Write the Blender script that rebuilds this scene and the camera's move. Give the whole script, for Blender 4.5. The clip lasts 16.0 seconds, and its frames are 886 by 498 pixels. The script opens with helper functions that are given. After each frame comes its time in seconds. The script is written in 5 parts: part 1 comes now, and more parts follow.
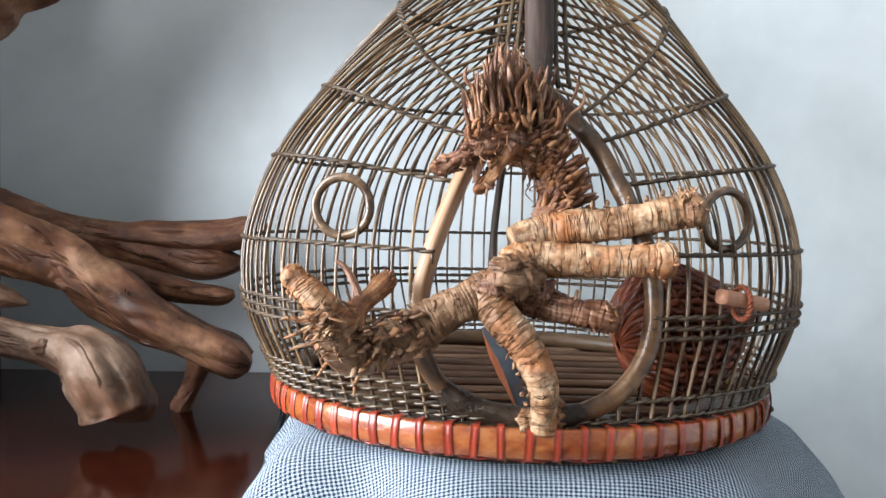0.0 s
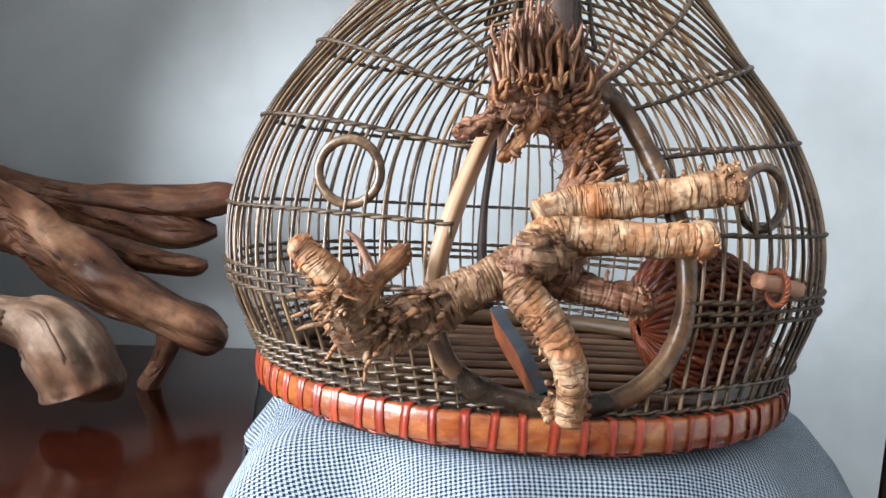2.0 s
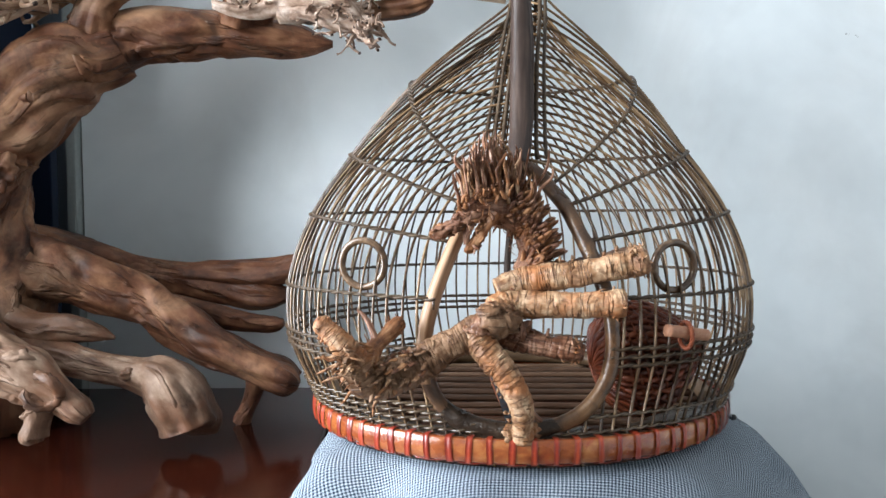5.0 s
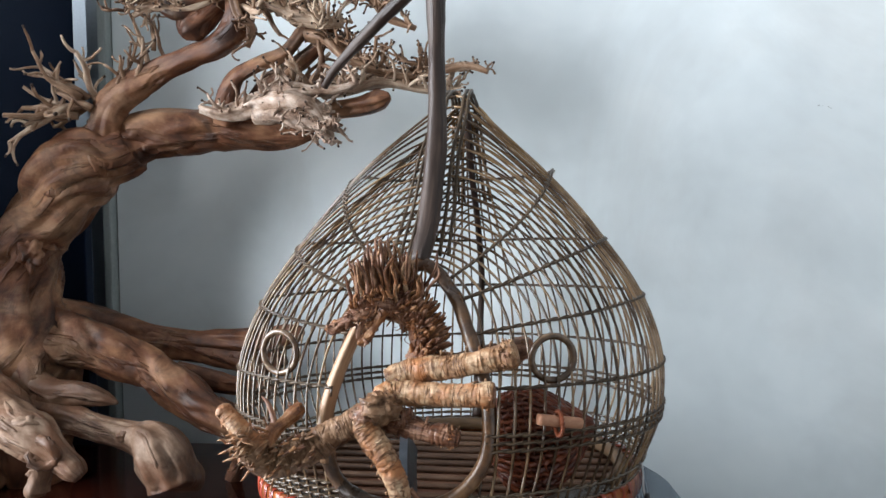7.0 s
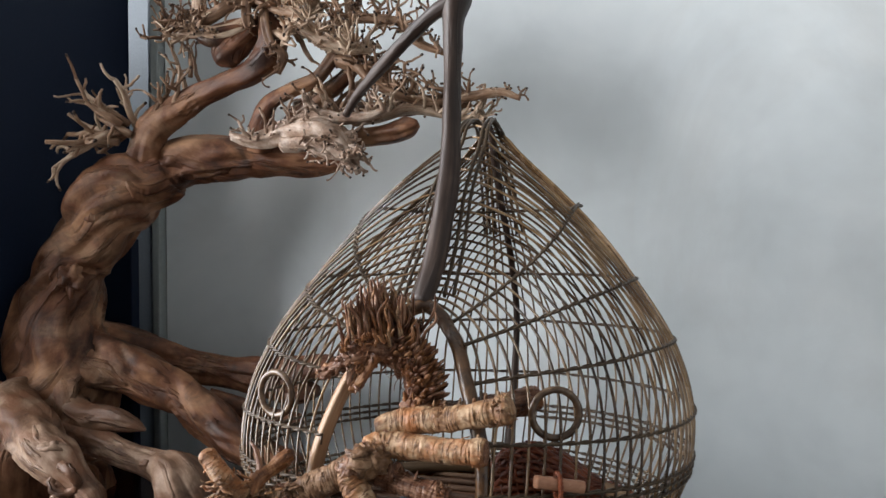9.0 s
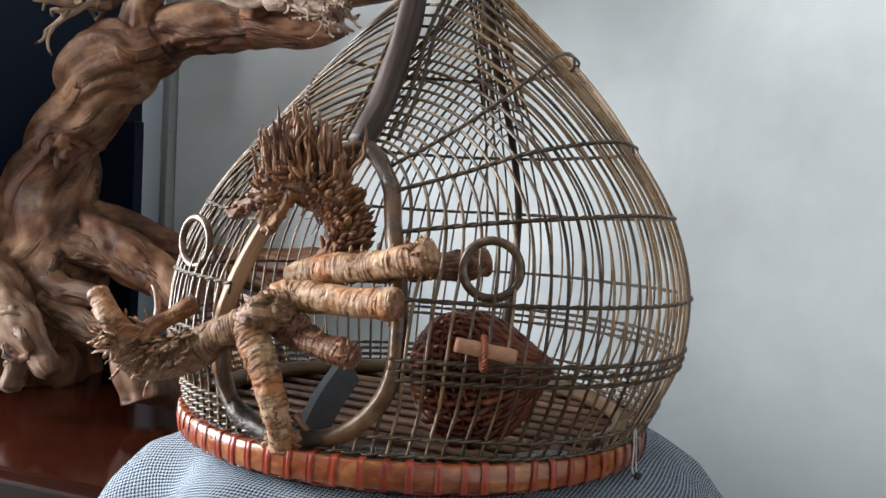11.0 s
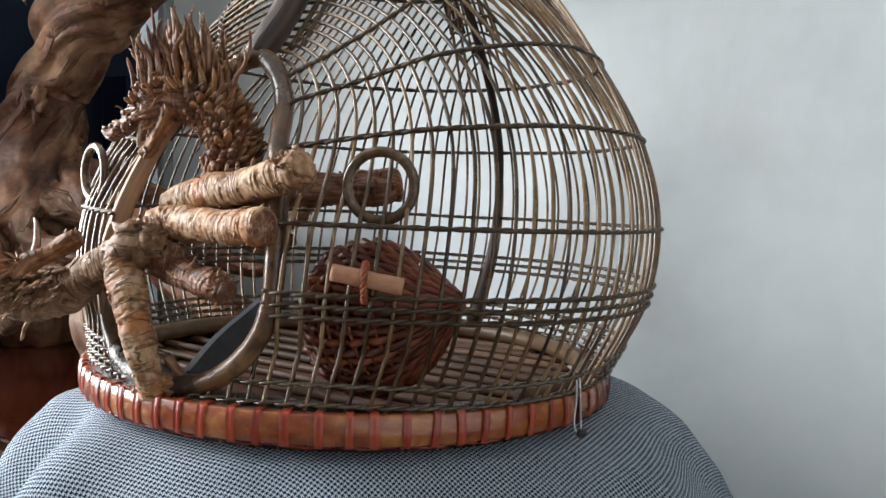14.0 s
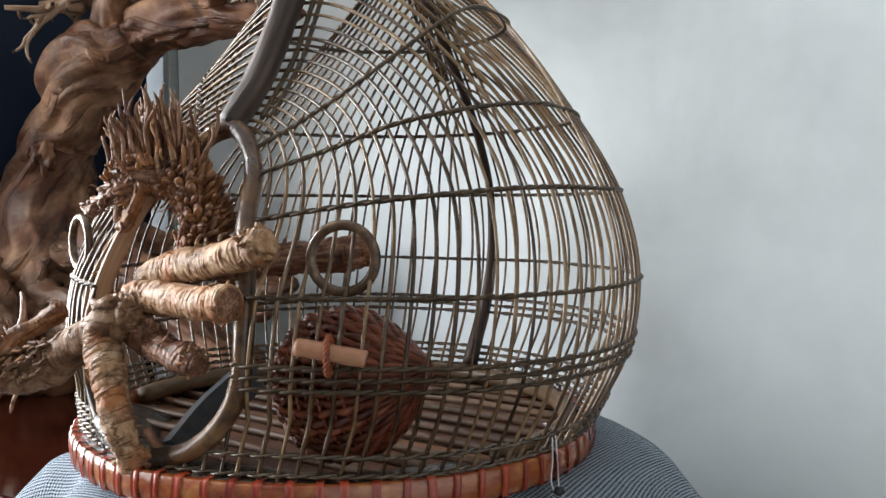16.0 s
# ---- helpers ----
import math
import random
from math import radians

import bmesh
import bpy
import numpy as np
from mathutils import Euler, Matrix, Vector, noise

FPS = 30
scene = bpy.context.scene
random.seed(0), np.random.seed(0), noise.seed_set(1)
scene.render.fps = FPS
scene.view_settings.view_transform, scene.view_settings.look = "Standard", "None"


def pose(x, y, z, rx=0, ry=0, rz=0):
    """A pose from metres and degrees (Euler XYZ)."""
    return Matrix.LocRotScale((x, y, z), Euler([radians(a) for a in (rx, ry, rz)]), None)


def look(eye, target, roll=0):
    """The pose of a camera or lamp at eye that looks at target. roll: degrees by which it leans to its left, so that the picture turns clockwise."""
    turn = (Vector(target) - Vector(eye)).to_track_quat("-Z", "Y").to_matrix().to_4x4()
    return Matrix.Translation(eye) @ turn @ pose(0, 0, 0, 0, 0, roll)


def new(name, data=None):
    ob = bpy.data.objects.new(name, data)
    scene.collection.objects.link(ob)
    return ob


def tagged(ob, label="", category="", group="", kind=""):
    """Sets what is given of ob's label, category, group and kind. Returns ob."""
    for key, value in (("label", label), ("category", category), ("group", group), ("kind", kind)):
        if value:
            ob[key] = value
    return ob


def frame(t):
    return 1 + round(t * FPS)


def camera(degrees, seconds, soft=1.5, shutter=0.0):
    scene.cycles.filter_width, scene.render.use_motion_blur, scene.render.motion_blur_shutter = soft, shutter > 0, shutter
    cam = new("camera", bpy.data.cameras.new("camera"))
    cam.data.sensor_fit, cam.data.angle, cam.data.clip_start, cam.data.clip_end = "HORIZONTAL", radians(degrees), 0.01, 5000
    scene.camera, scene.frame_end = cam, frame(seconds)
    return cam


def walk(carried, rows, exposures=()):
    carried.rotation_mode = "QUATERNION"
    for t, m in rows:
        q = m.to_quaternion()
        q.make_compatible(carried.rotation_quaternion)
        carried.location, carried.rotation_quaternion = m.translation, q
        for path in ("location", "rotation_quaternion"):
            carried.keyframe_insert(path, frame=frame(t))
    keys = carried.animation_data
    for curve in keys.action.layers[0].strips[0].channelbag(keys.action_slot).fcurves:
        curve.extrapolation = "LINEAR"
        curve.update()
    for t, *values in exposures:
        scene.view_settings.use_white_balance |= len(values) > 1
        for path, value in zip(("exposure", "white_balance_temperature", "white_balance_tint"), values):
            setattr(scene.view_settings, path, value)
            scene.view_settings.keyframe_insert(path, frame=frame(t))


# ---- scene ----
cam = camera(55.83, 16.0, soft=1.5, shutter=0.0)
ROWS = [
    (0, 0.0056, -0.0003, 0.8495, 85.160, -2.323, -0.120),
    (0.5, -0.0191, 0.0003, 0.8470, 84.838, -2.999, -0.397),
    (1, -0.0131, 0.0222, 0.8400, 84.855, -3.738, -1.735),
    (1.5, -0.0132, 0.0380, 0.8448, 84.276, -3.650, -2.745),
    (2, -0.0334, 0.0484, 0.8420, 83.602, -4.087, -3.370),
    (2.5, -0.0471, 0.0498, 0.8512, 83.858, -4.111, -4.163),
    (3, -0.0484, 0.0300, 0.8605, 84.053, -3.360, -4.249),
    (3.5, -0.0284, -0.0100, 0.8714, 84.315, -1.863, -3.177),
    (4, 0.0031, -0.0567, 0.8893, 84.303, -0.284, -0.827),
    (6.5, 0.1716, -0.1784, 0.9141, 86.688, -0.947, 9.255),
    (7, 0.2528, -0.1780, 0.9627, 87.166, 0.623, 11.809),
    (7.5, 0.3162, -0.1535, 1.0048, 88.310, 1.523, 14.870),
    (8, 0.3237, -0.1384, 1.0403, 90.693, 2.567, 17.907),
    (8.5, 0.3188, -0.1310, 1.0318, 90.445, 1.696, 18.627),
    (9, 0.3250, -0.1095, 0.9847, 88.110, -0.141, 18.669),
    (11.5, 0.4534, 0.0941, 0.8694, 85.599, -2.169, 27.613),
    (12, 0.4938, 0.1489, 0.8564, 84.939, -0.319, 29.378),
    (12.5, 0.4917, 0.1624, 0.8444, 84.961, -0.820, 30.696),
    (13, 0.4784, 0.1590, 0.8398, 84.684, -2.022, 30.959),
    (13.5, 0.4760, 0.1615, 0.8397, 84.497, -2.273, 31.502),
    (14, 0.4761, 0.1685, 0.8412, 84.428, -1.991, 31.588),
    (14.5, 0.4883, 0.1877, 0.8504, 84.452, -0.351, 32.006),
    (15, 0.5076, 0.2064, 0.8579, 84.851, 0.513, 32.603),
    (15.5, 0.5128, 0.2040, 0.8691, 85.007, 0.378, 32.982),
    (16, 0.5118, 0.1878, 0.8753, 85.187, 0.219, 33.688),
]
walk(cam, [(t, pose(x, y, z, rx, ry, rz)) for t, x, y, z, rx, ry, rz in ROWS], [(0.0, 1.44, 6350, 12), (3.2, 1.43, 6350, 12), (4.2, 1.42, 6300, 11), (6.5, 1.22, 6300, 11), (7.5, 0.97, 6400, 12), (8.0, 0.66, 6600, 13), (8.5, 0.60, 6650, 13), (9.2, 0.84, 6700, 14), (11.5, 1.20, 6650, 12), (13.0, 1.22, 6700, 12), (16.0, 1.24, 6700, 12)])


# ---- light ----
world = bpy.data.worlds.new("world")
scene.world = world
world.use_nodes = True
wn = world.node_tree
sky = wn.nodes.new("ShaderNodeTexSky")
sky.sky_type, sky.sun_disc = "NISHITA", False
sky.sun_elevation, sky.sun_rotation = radians(38), radians(200)
wn.links.new(sky.outputs[0], wn.nodes["Background"].inputs[0])
wn.nodes["Background"].inputs[1].default_value = 0.1


def window_light(name, m, w, h, power, colour):
    lamp = bpy.data.lights.new(name, "AREA")
    lamp.shape, lamp.size, lamp.size_y, lamp.energy, lamp.color = "RECTANGLE", w, h, power, colour
    ob = new(name, lamp)
    ob.matrix_world = m
    return ob


window_light("window_daylight", look((-1.79, 0.05, 1.40), (-0.8, 0.12, 1.33)), 2.0, 1.75, 105, (0.93, 0.975, 1.0))


# ---- geometry helpers ----
class Geo:
    """Vertices and faces of one mesh."""

    def __init__(self):
        self.v, self.f, self.n, self.g = [], [], 0, []

    def add(self, verts, faces, grain=None):
        verts = np.asarray(verts, float).reshape(-1, 3)
        self.v.append(verts)
        self.g.append(verts if grain is None else grain)
        self.f += [tuple(i + self.n for i in f) for f in faces]
        self.n += len(verts)

    def tube(self, path, radius, sides=6, closed=False, shape=None, caps=True, squash=1.0, up=(0, 0, 1), twist=0.0):
        """A tube along path; radius a number or one per point; shape(i, angles) scales each ring; squash flattens along 'up'."""
        path = np.asarray(path, float)
        n = len(path)
        rad = np.broadcast_to(np.asarray(radius, float), (n,))
        tan = (np.roll(path, -1, 0) - np.roll(path, 1, 0)) if closed else np.gradient(path, axis=0)
        tan /= np.linalg.norm(tan, axis=1, keepdims=True) + 1e-12
        ref = np.array(up, float)
        if abs(tan[0] @ ref) > 0.95:
            ref = np.array((1.0, 0.0, 0.0))
        a = 2 * np.pi * np.arange(sides) / sides
        vs, side = [], np.cross(tan[0], ref)
        for i in range(n):
            side = side - tan[i] * (side @ tan[i])
            if squash != 1.0:
                s2 = np.cross(tan[i], np.array(up, float))
                side = s2 if np.linalg.norm(s2) > 0.1 else side
            side = side / (np.linalg.norm(side) + 1e-12)
            high = np.cross(side, tan[i])
            k = rad[i] * (shape(i, a) if shape else np.ones(sides))
            vs.append(path[i] + np.outer(k * np.cos(a), side) + np.outer(k * np.sin(a) * squash, high))
        fs = []
        for i in range(n if closed else n - 1):
            j = (i + 1) % n
            for k in range(sides):
                l = (k + 1) % sides
                fs.append((i * sides + k, i * sides + l, j * sides + l, j * sides + k))
        if caps and not closed:
            fs.append(tuple(range(sides - 1, -1, -1)))
            fs.append(tuple((n - 1) * sides + k for k in range(sides)))
        run = np.concatenate([[0], np.cumsum(np.linalg.norm(np.diff(path, axis=0), axis=1))]) + 0.37 * len(self.v)
        mean = float(rad.mean())
        turn = a[None, :] + twist * run[:, None]
        gr = np.stack([mean * np.cos(turn), mean * np.sin(turn), np.repeat(run[:, None], sides, 1)], -1).reshape(-1, 3)
        self.add(np.concatenate(vs), fs, gr)

    def lathe(self, prof, segs=64, a0=0.0, a1=2 * np.pi, close=True):
        """A closed profile of (r, z) turned about z."""
        prof = np.asarray(prof, float)
        full = abs(a1 - a0 - 2 * np.pi) < 1e-6
        a = np.linspace(a0, a1, segs, endpoint=not full)
        v = np.stack([np.outer(np.cos(a), prof[:, 0]), np.outer(np.sin(a), prof[:, 0]), np.outer(np.ones(segs), prof[:, 1])], -1)
        m, fs = len(prof), []
        for i in range(segs if full else segs - 1):
            j = (i + 1) % segs
            for k in range(m if close else m - 1):
                l = (k + 1) % m
                fs.append((i * m + k, j * m + k, j * m + l, i * m + l))
        if not full and close:
            fs += [tuple(range(m - 1, -1, -1)), tuple((segs - 1) * m + k for k in range(m))]
        self.add(v.reshape(-1, 3), fs)

    def box(self, lo, hi, m=None, bevel=0.0):
        lo, hi = np.array(lo, float), np.array(hi, float)
        bm = bmesh.new()
        bmesh.ops.create_cube(bm, size=1.0)
        for v in bm.verts:
            v.co = Vector(lo + (np.array(v.co) + 0.5) * (hi - lo))
        if bevel:
            bmesh.ops.bevel(bm, geom=bm.edges[:], offset=bevel, segments=2, affect="EDGES", profile=0.6)
        if m:
            bm.transform(m)
        bm.verts.index_update()
        self.add([tuple(v.co) for v in bm.verts], [tuple(v.index for v in f.verts) for f in bm.faces])
        bm.free()

    def blob(self, centre, size, turn=None, sub=2, rough=0.0, seed=0):
        bm = bmesh.new()
        bmesh.ops.create_icosphere(bm, subdivisions=sub, radius=1.0)
        pts = np.array([tuple(v.co) for v in bm.verts])
        if rough:
            pts *= np.array([1 + rough * noise.noise(Vector(p * 2.1) + Vector((seed * 3.7, seed, 0))) for p in pts])[:, None]
        pts = pts * np.asarray(size)
        if turn is not None:
            pts = pts @ np.asarray(turn).T
        self.add(pts + np.asarray(centre), [tuple(v.index for v in f.verts) for f in bm.faces])
        bm.free()

    def mesh(self, name, smooth=True):
        me = bpy.data.meshes.new(name)
        me.from_pydata(np.concatenate(self.v).tolist(), [], self.f)
        if smooth:
            me.polygons.foreach_set("use_smooth", np.ones(len(me.polygons), bool))
        layer = me.attributes.new("grain", "FLOAT_VECTOR", "POINT")
        layer.data.foreach_set("vector", np.concatenate(self.g).astype(np.float32).ravel())
        me.update()
        return me


def part(name, geo, material, parent=None, label="", smooth=True, m=None):
    me = geo if isinstance(geo, bpy.types.Mesh) else geo.mesh(name, smooth)
    if not me.materials:
        me.materials.append(material)
    ob = new(name, me)
    ob.parent = parent
    if m is not None:
        ob.matrix_local = m
    return tagged(ob, label)


def toned(name, geos, materials):
    """One mesh out of several, each with its own material."""
    both, index = Geo(), []
    for k, g in enumerate(geos):
        if g.f:
            both.add(np.concatenate(g.v), g.f, np.concatenate(g.g))
            index += [k] * len(g.f)
    me = both.mesh(name)
    for m in materials:
        me.materials.append(m)
    me.polygons.foreach_set("material_index", np.array(index))
    return me


def thing(name, m, label, category, group="", kind=""):
    return tagged(place_of(new(name), m), label, category, group, kind)


def place_of(ob, m):
    ob.matrix_world = m
    return ob


def spline(points, n):
    """n points on a smooth line through the given ones (columns: any)."""
    p = np.asarray(points, float)
    k = np.concatenate([[0], np.cumsum(np.linalg.norm(np.diff(p[:, :3], axis=0), axis=1) ** 0.7)])
    d = np.gradient(p, k, axis=0)
    x = np.linspace(0, k[-1], n)
    i = np.clip(np.searchsorted(k, x, side="right") - 1, 0, len(p) - 2)
    h = (k[i + 1] - k[i])[:, None]
    t = ((x - k[i]) / h[:, 0])[:, None]
    return (2 * t**3 - 3 * t**2 + 1) * p[i] + (t**3 - 2 * t**2 + t) * h * d[i] + (3 * t**2 - 2 * t**3) * p[i + 1] + (t**3 - t**2) * h * d[i + 1]


def wob(p, s, seed=0.0):
    return noise.noise(Vector(p) * s + Vector((seed, seed * 1.7, -seed)))


# ---- materials ----
def nodes_of(name):
    m = bpy.data.materials.new(name)
    m.use_nodes = True
    return m, m.node_tree.nodes, m.node_tree.links, m.node_tree.nodes["Principled BSDF"]


def ramp(ns, ls, fac, stops):
    r = ns.new("ShaderNodeValToRGB")
    while len(r.color_ramp.elements) < len(stops):
        r.color_ramp.elements.new(0.5)
    for e, (pos, c) in zip(r.color_ramp.elements, stops):
        e.position, e.color = pos, (*c, 1)
    ls.new(fac, r.inputs[0])
    return r.outputs[0]


def noise_tex(ns, ls, vec, scale, detail=4.0, rough=0.55, distort=0.0):
    t = ns.new("ShaderNodeTexNoise")
    t.inputs["Scale"].default_value, t.inputs["Detail"].default_value = scale, detail
    t.inputs["Roughness"].default_value, t.inputs["Distortion"].default_value = rough, distort
    if vec is not None:
        ls.new(vec, t.inputs["Vector"])
    return t.outputs["Fac"]


def coords(ns, ls, scale=(1, 1, 1), turn=(0, 0, 0), out="Object"):
    c, m = ns.new("ShaderNodeTexCoord"), ns.new("ShaderNodeMapping")
    m.inputs["Scale"].default_value, m.inputs["Rotation"].default_value = scale, turn
    ls.new(c.outputs[out], m.inputs["Vector"])
    return m.outputs[0]


def math_node(ns, ls, op, a, b=0.0, c=0.0):
    n = ns.new("ShaderNodeMath")
    n.operation = op
    for s, v in zip(n.inputs, (a, b, c)):
        if isinstance(v, (int, float)):
            s.default_value = v
        else:
            ls.new(v, s)
    return n.outputs[0]


def mix(ns, ls, fac, a, b):
    n = ns.new("ShaderNodeMix")
    n.data_type = "RGBA"
    for i, v in ((0, fac), (6, a), (7, b)):
        if isinstance(v, (int, float)):
            n.inputs[i].default_value = v
        elif isinstance(v, tuple):
            n.inputs[i].default_value = (*v, 1)
        else:
            ls.new(v, n.inputs[i])
    return n.outputs[2]


def bump(ns, ls, bsdf, height, strength, distance):
    b = ns.new("ShaderNodeBump")
    b.inputs["Strength"].default_value, b.inputs["Distance"].default_value = strength, distance
    ls.new(height, b.inputs["Height"])
    ls.new(b.outputs[0], bsdf.inputs["Normal"])


def surface(name, dark, mid, light, grain=60, stretch=(1, 1, 1), blotch=8, rough=(0.4, 0.7), bumps=(0.4, 0.001), detail=6, random_tone=0.0, coat=0.0, metal=0.0, spread=(0.3, 0.5, 0.72), along=None, lines=None, line_mix=0.75, spec=0.28, thin=0.0):
    """A mottled surface: fine grain over wide blotches, with relief."""
    m, ns, ls, bsdf = nodes_of(name)
    vec = coords(ns, ls, stretch)
    if along:
        at, mp = ns.new("ShaderNodeAttribute"), ns.new("ShaderNodeMapping")
        at.attribute_name = "grain"
        mp.inputs["Scale"].default_value = (along[0], along[0], along[1])
        ls.new(at.outputs["Vector"], mp.inputs["Vector"])
        vec, grain = mp.outputs[0], 1.0
    fine, wide = noise_tex(ns, ls, vec, grain, detail, 0.6, 0.3), noise_tex(ns, ls, coords(ns, ls), blotch, 4)
    both = math_node(ns, ls, "ADD", math_node(ns, ls, "MULTIPLY", fine, 0.55), math_node(ns, ls, "MULTIPLY", wide, 0.45))
    if random_tone:
        info = ns.new("ShaderNodeObjectInfo")
        both = math_node(ns, ls, "ADD", both, math_node(ns, ls, "MULTIPLY", math_node(ns, ls, "SUBTRACT", info.outputs["Random"], 0.5), random_tone))
    tone = ramp(ns, ls, both, list(zip(spread, (dark, mid, light))))
    relief = fine
    if lines:
        at, mp = ns.new("ShaderNodeAttribute"), ns.new("ShaderNodeMapping")
        at.attribute_name = "grain"
        mp.inputs["Scale"].default_value = (lines[0], lines[0], lines[1])
        ls.new(at.outputs["Vector"], mp.inputs["Vector"])
        crack = noise_tex(ns, ls, mp.outputs[0], 1.0, 3, 0.55, 0.4)
        if thin:  # fine rings where the pattern crosses its middle
            crack = math_node(ns, ls, "ABSOLUTE", math_node(ns, ls, "SUBTRACT", crack, 0.5))
        crack = ramp(ns, ls, crack, [(0.0, (1, 1, 1)), (thin, (0, 0, 0))] if thin else [(0.36, (1, 1, 1)), (0.43, (0, 0, 0))])
        tone = mix(ns, ls, math_node(ns, ls, "MULTIPLY", crack, line_mix), tone, dark)
        relief = math_node(ns, ls, "SUBTRACT", fine, crack)
    ls.new(tone, bsdf.inputs["Base Color"])
    mr = ns.new("ShaderNodeMapRange")
    mr.inputs["To Min"].default_value, mr.inputs["To Max"].default_value = rough
    mr.inputs["From Min"].default_value, mr.inputs["From Max"].default_value = 0.3, 0.7
    ls.new(wide, mr.inputs["Value"])
    ls.new(mr.outputs[0], bsdf.inputs["Roughness"])
    bsdf.inputs["Metallic"].default_value = metal
    bsdf.inputs["Specular IOR Level"].default_value = spec
    bsdf.inputs["Coat Weight"].default_value = coat
    bsdf.inputs["Coat Roughness"].default_value = 0.12
    bump(ns, ls, bsdf, relief, *bumps)
    return m


M_WALL = surface("wall_paint", (0.60, 0.650, 0.670), (0.680, 0.732, 0.752), (0.73, 0.775, 0.79), grain=7, blotch=2.6, rough=(0.5, 0.75), bumps=(0.05, 0.002), detail=3, spread=(0.36, 0.5, 0.62))
# for the unseen east wall only: pale, to throw light back
M_BOUNCE = surface("pale_bounce_paint", (0.54, 0.545, 0.54), (0.58, 0.585, 0.58), (0.62, 0.625, 0.62), grain=150, blotch=3, rough=(0.45, 0.6), bumps=(0.1, 0.001))
# unseen floor, far walls and ceiling: toned dark to cut the fill light
M_FLOOR = surface("floor_tile", (0.05, 0.042, 0.036), (0.07, 0.06, 0.05), (0.10, 0.085, 0.07), grain=30, blotch=2, rough=(0.25, 0.4), bumps=(0.1, 0.001))
M_WALL_FAR = surface("dark_unseen_wall_paint", (0.15, 0.155, 0.155), (0.17, 0.175, 0.175), (0.19, 0.195, 0.195), grain=200, blotch=2, rough=(0.6, 0.8), bumps=(0.1, 0.001))
M_CEIL = surface("ceiling_paint", (0.35, 0.35, 0.34), (0.39, 0.39, 0.38), (0.43, 0.43, 0.42), grain=120, blotch=2, rough=(0.7, 0.85), bumps=(0.1, 0.001))
M_NAVY = surface("navy_laminate", (0.0030, 0.0075, 0.020), (0.0040, 0.0098, 0.025), (0.0052, 0.012, 0.030), grain=300, blotch=3, rough=(0.5, 0.65), bumps=(0.08, 0.0005), spec=0.18)
M_DARKWOOD = surface("dark_door_wood", (0.020, 0.012, 0.010), (0.032, 0.018, 0.014), (0.05, 0.028, 0.022), grain=25, stretch=(8, 8, 0.8), blotch=4, rough=(0.3, 0.5), bumps=(0.1, 0.001))
M_TABLE = surface("lacquered_redwood", (0.012, 0.003, 0.002), (0.028, 0.006, 0.003), (0.055, 0.011, 0.005), grain=22, stretch=(1.2, 12, 6), blotch=4, rough=(0.1, 0.17), bumps=(0.04, 0.0006), spec=0.42)
M_TABLE_BODY = surface("dark_cabinet_wood", (0.008, 0.005, 0.004), (0.012, 0.007, 0.006), (0.020, 0.010, 0.008), grain=22, stretch=(6, 6, 1), blotch=4, rough=(0.5, 0.65), bumps=(0.06, 0.0006), spec=0.15)
M_BAR = surface("aged_rattan_bar", (0.026, 0.013, 0.006), (0.104, 0.058, 0.028), (0.29, 0.185, 0.096), along=(500, 45), blotch=26, rough=(0.18, 0.34), bumps=(0.3, 0.0003), random_tone=0.3, spec=0.5)
M_LOWRING = surface("glossy_cane_ring", (0.022, 0.015, 0.010), (0.065, 0.044, 0.027), (0.19, 0.14, 0.09), grain=380, blotch=40, rough=(0.16, 0.3), bumps=(0.4, 0.0004), spec=0.5)
# pale wall paint darkened: the recess's shade is put into this colour
M_RECESS_SHADE = surface("shade_toned_recess_paint", (0.16, 0.185, 0.21), (0.185, 0.21, 0.235), (0.21, 0.235, 0.26), grain=200, blotch=2, rough=(0.6, 0.8), bumps=(0.1, 0.001))
M_TRIM = surface("grey_trim_paint", (0.24, 0.27, 0.265), (0.28, 0.31, 0.305), (0.32, 0.35, 0.345), grain=150, blotch=3, rough=(0.45, 0.6), bumps=(0.1, 0.001))
M_RINGWIRE = surface("dark_cane_ring", (0.022, 0.013, 0.008), (0.056, 0.036, 0.021), (0.14, 0.098, 0.058), grain=380, blotch=40, rough=(0.3, 0.5), bumps=(0.5, 0.0005))
M_HOOP = surface("polished_cane", (0.030, 0.012, 0.005), (0.125, 0.060, 0.025), (0.35, 0.21, 0.105), along=(110, 16), blotch=16, rough=(0.22, 0.38), bumps=(0.3, 0.0006), lines=(25, 300), line_mix=0.25, spec=0.5)
M_SLAT = surface("pale_split_cane", (0.17, 0.085, 0.042), (0.31, 0.18, 0.10), (0.48, 0.34, 0.225), along=(260, 14), blotch=10, rough=(0.28, 0.42), bumps=(0.2, 0.0004))
M_INNER = surface("dull_cane", (0.045, 0.025, 0.013), (0.100, 0.060, 0.032), (0.20, 0.135, 0.080), along=(160, 25), blotch=12, rough=(0.35, 0.55), bumps=(0.3, 0.0006))
M_EYE = surface("brown_cane_ring", (0.030, 0.016, 0.009), (0.095, 0.054, 0.029), (0.25, 0.165, 0.098), grain=160, blotch=40, rough=(0.15, 0.3), bumps=(0.4, 0.0006), spec=0.5)
M_RIM = surface("amber_lacquered_bamboo", (0.14, 0.022, 0.007), (0.27, 0.072, 0.018), (0.43, 0.18, 0.054), grain=60, stretch=(1, 1, 2), blotch=26, rough=(0.2, 0.4), bumps=(0.6, 0.0015), coat=0.6, detail=6, spread=(0.36, 0.5, 0.66), spec=0.5)
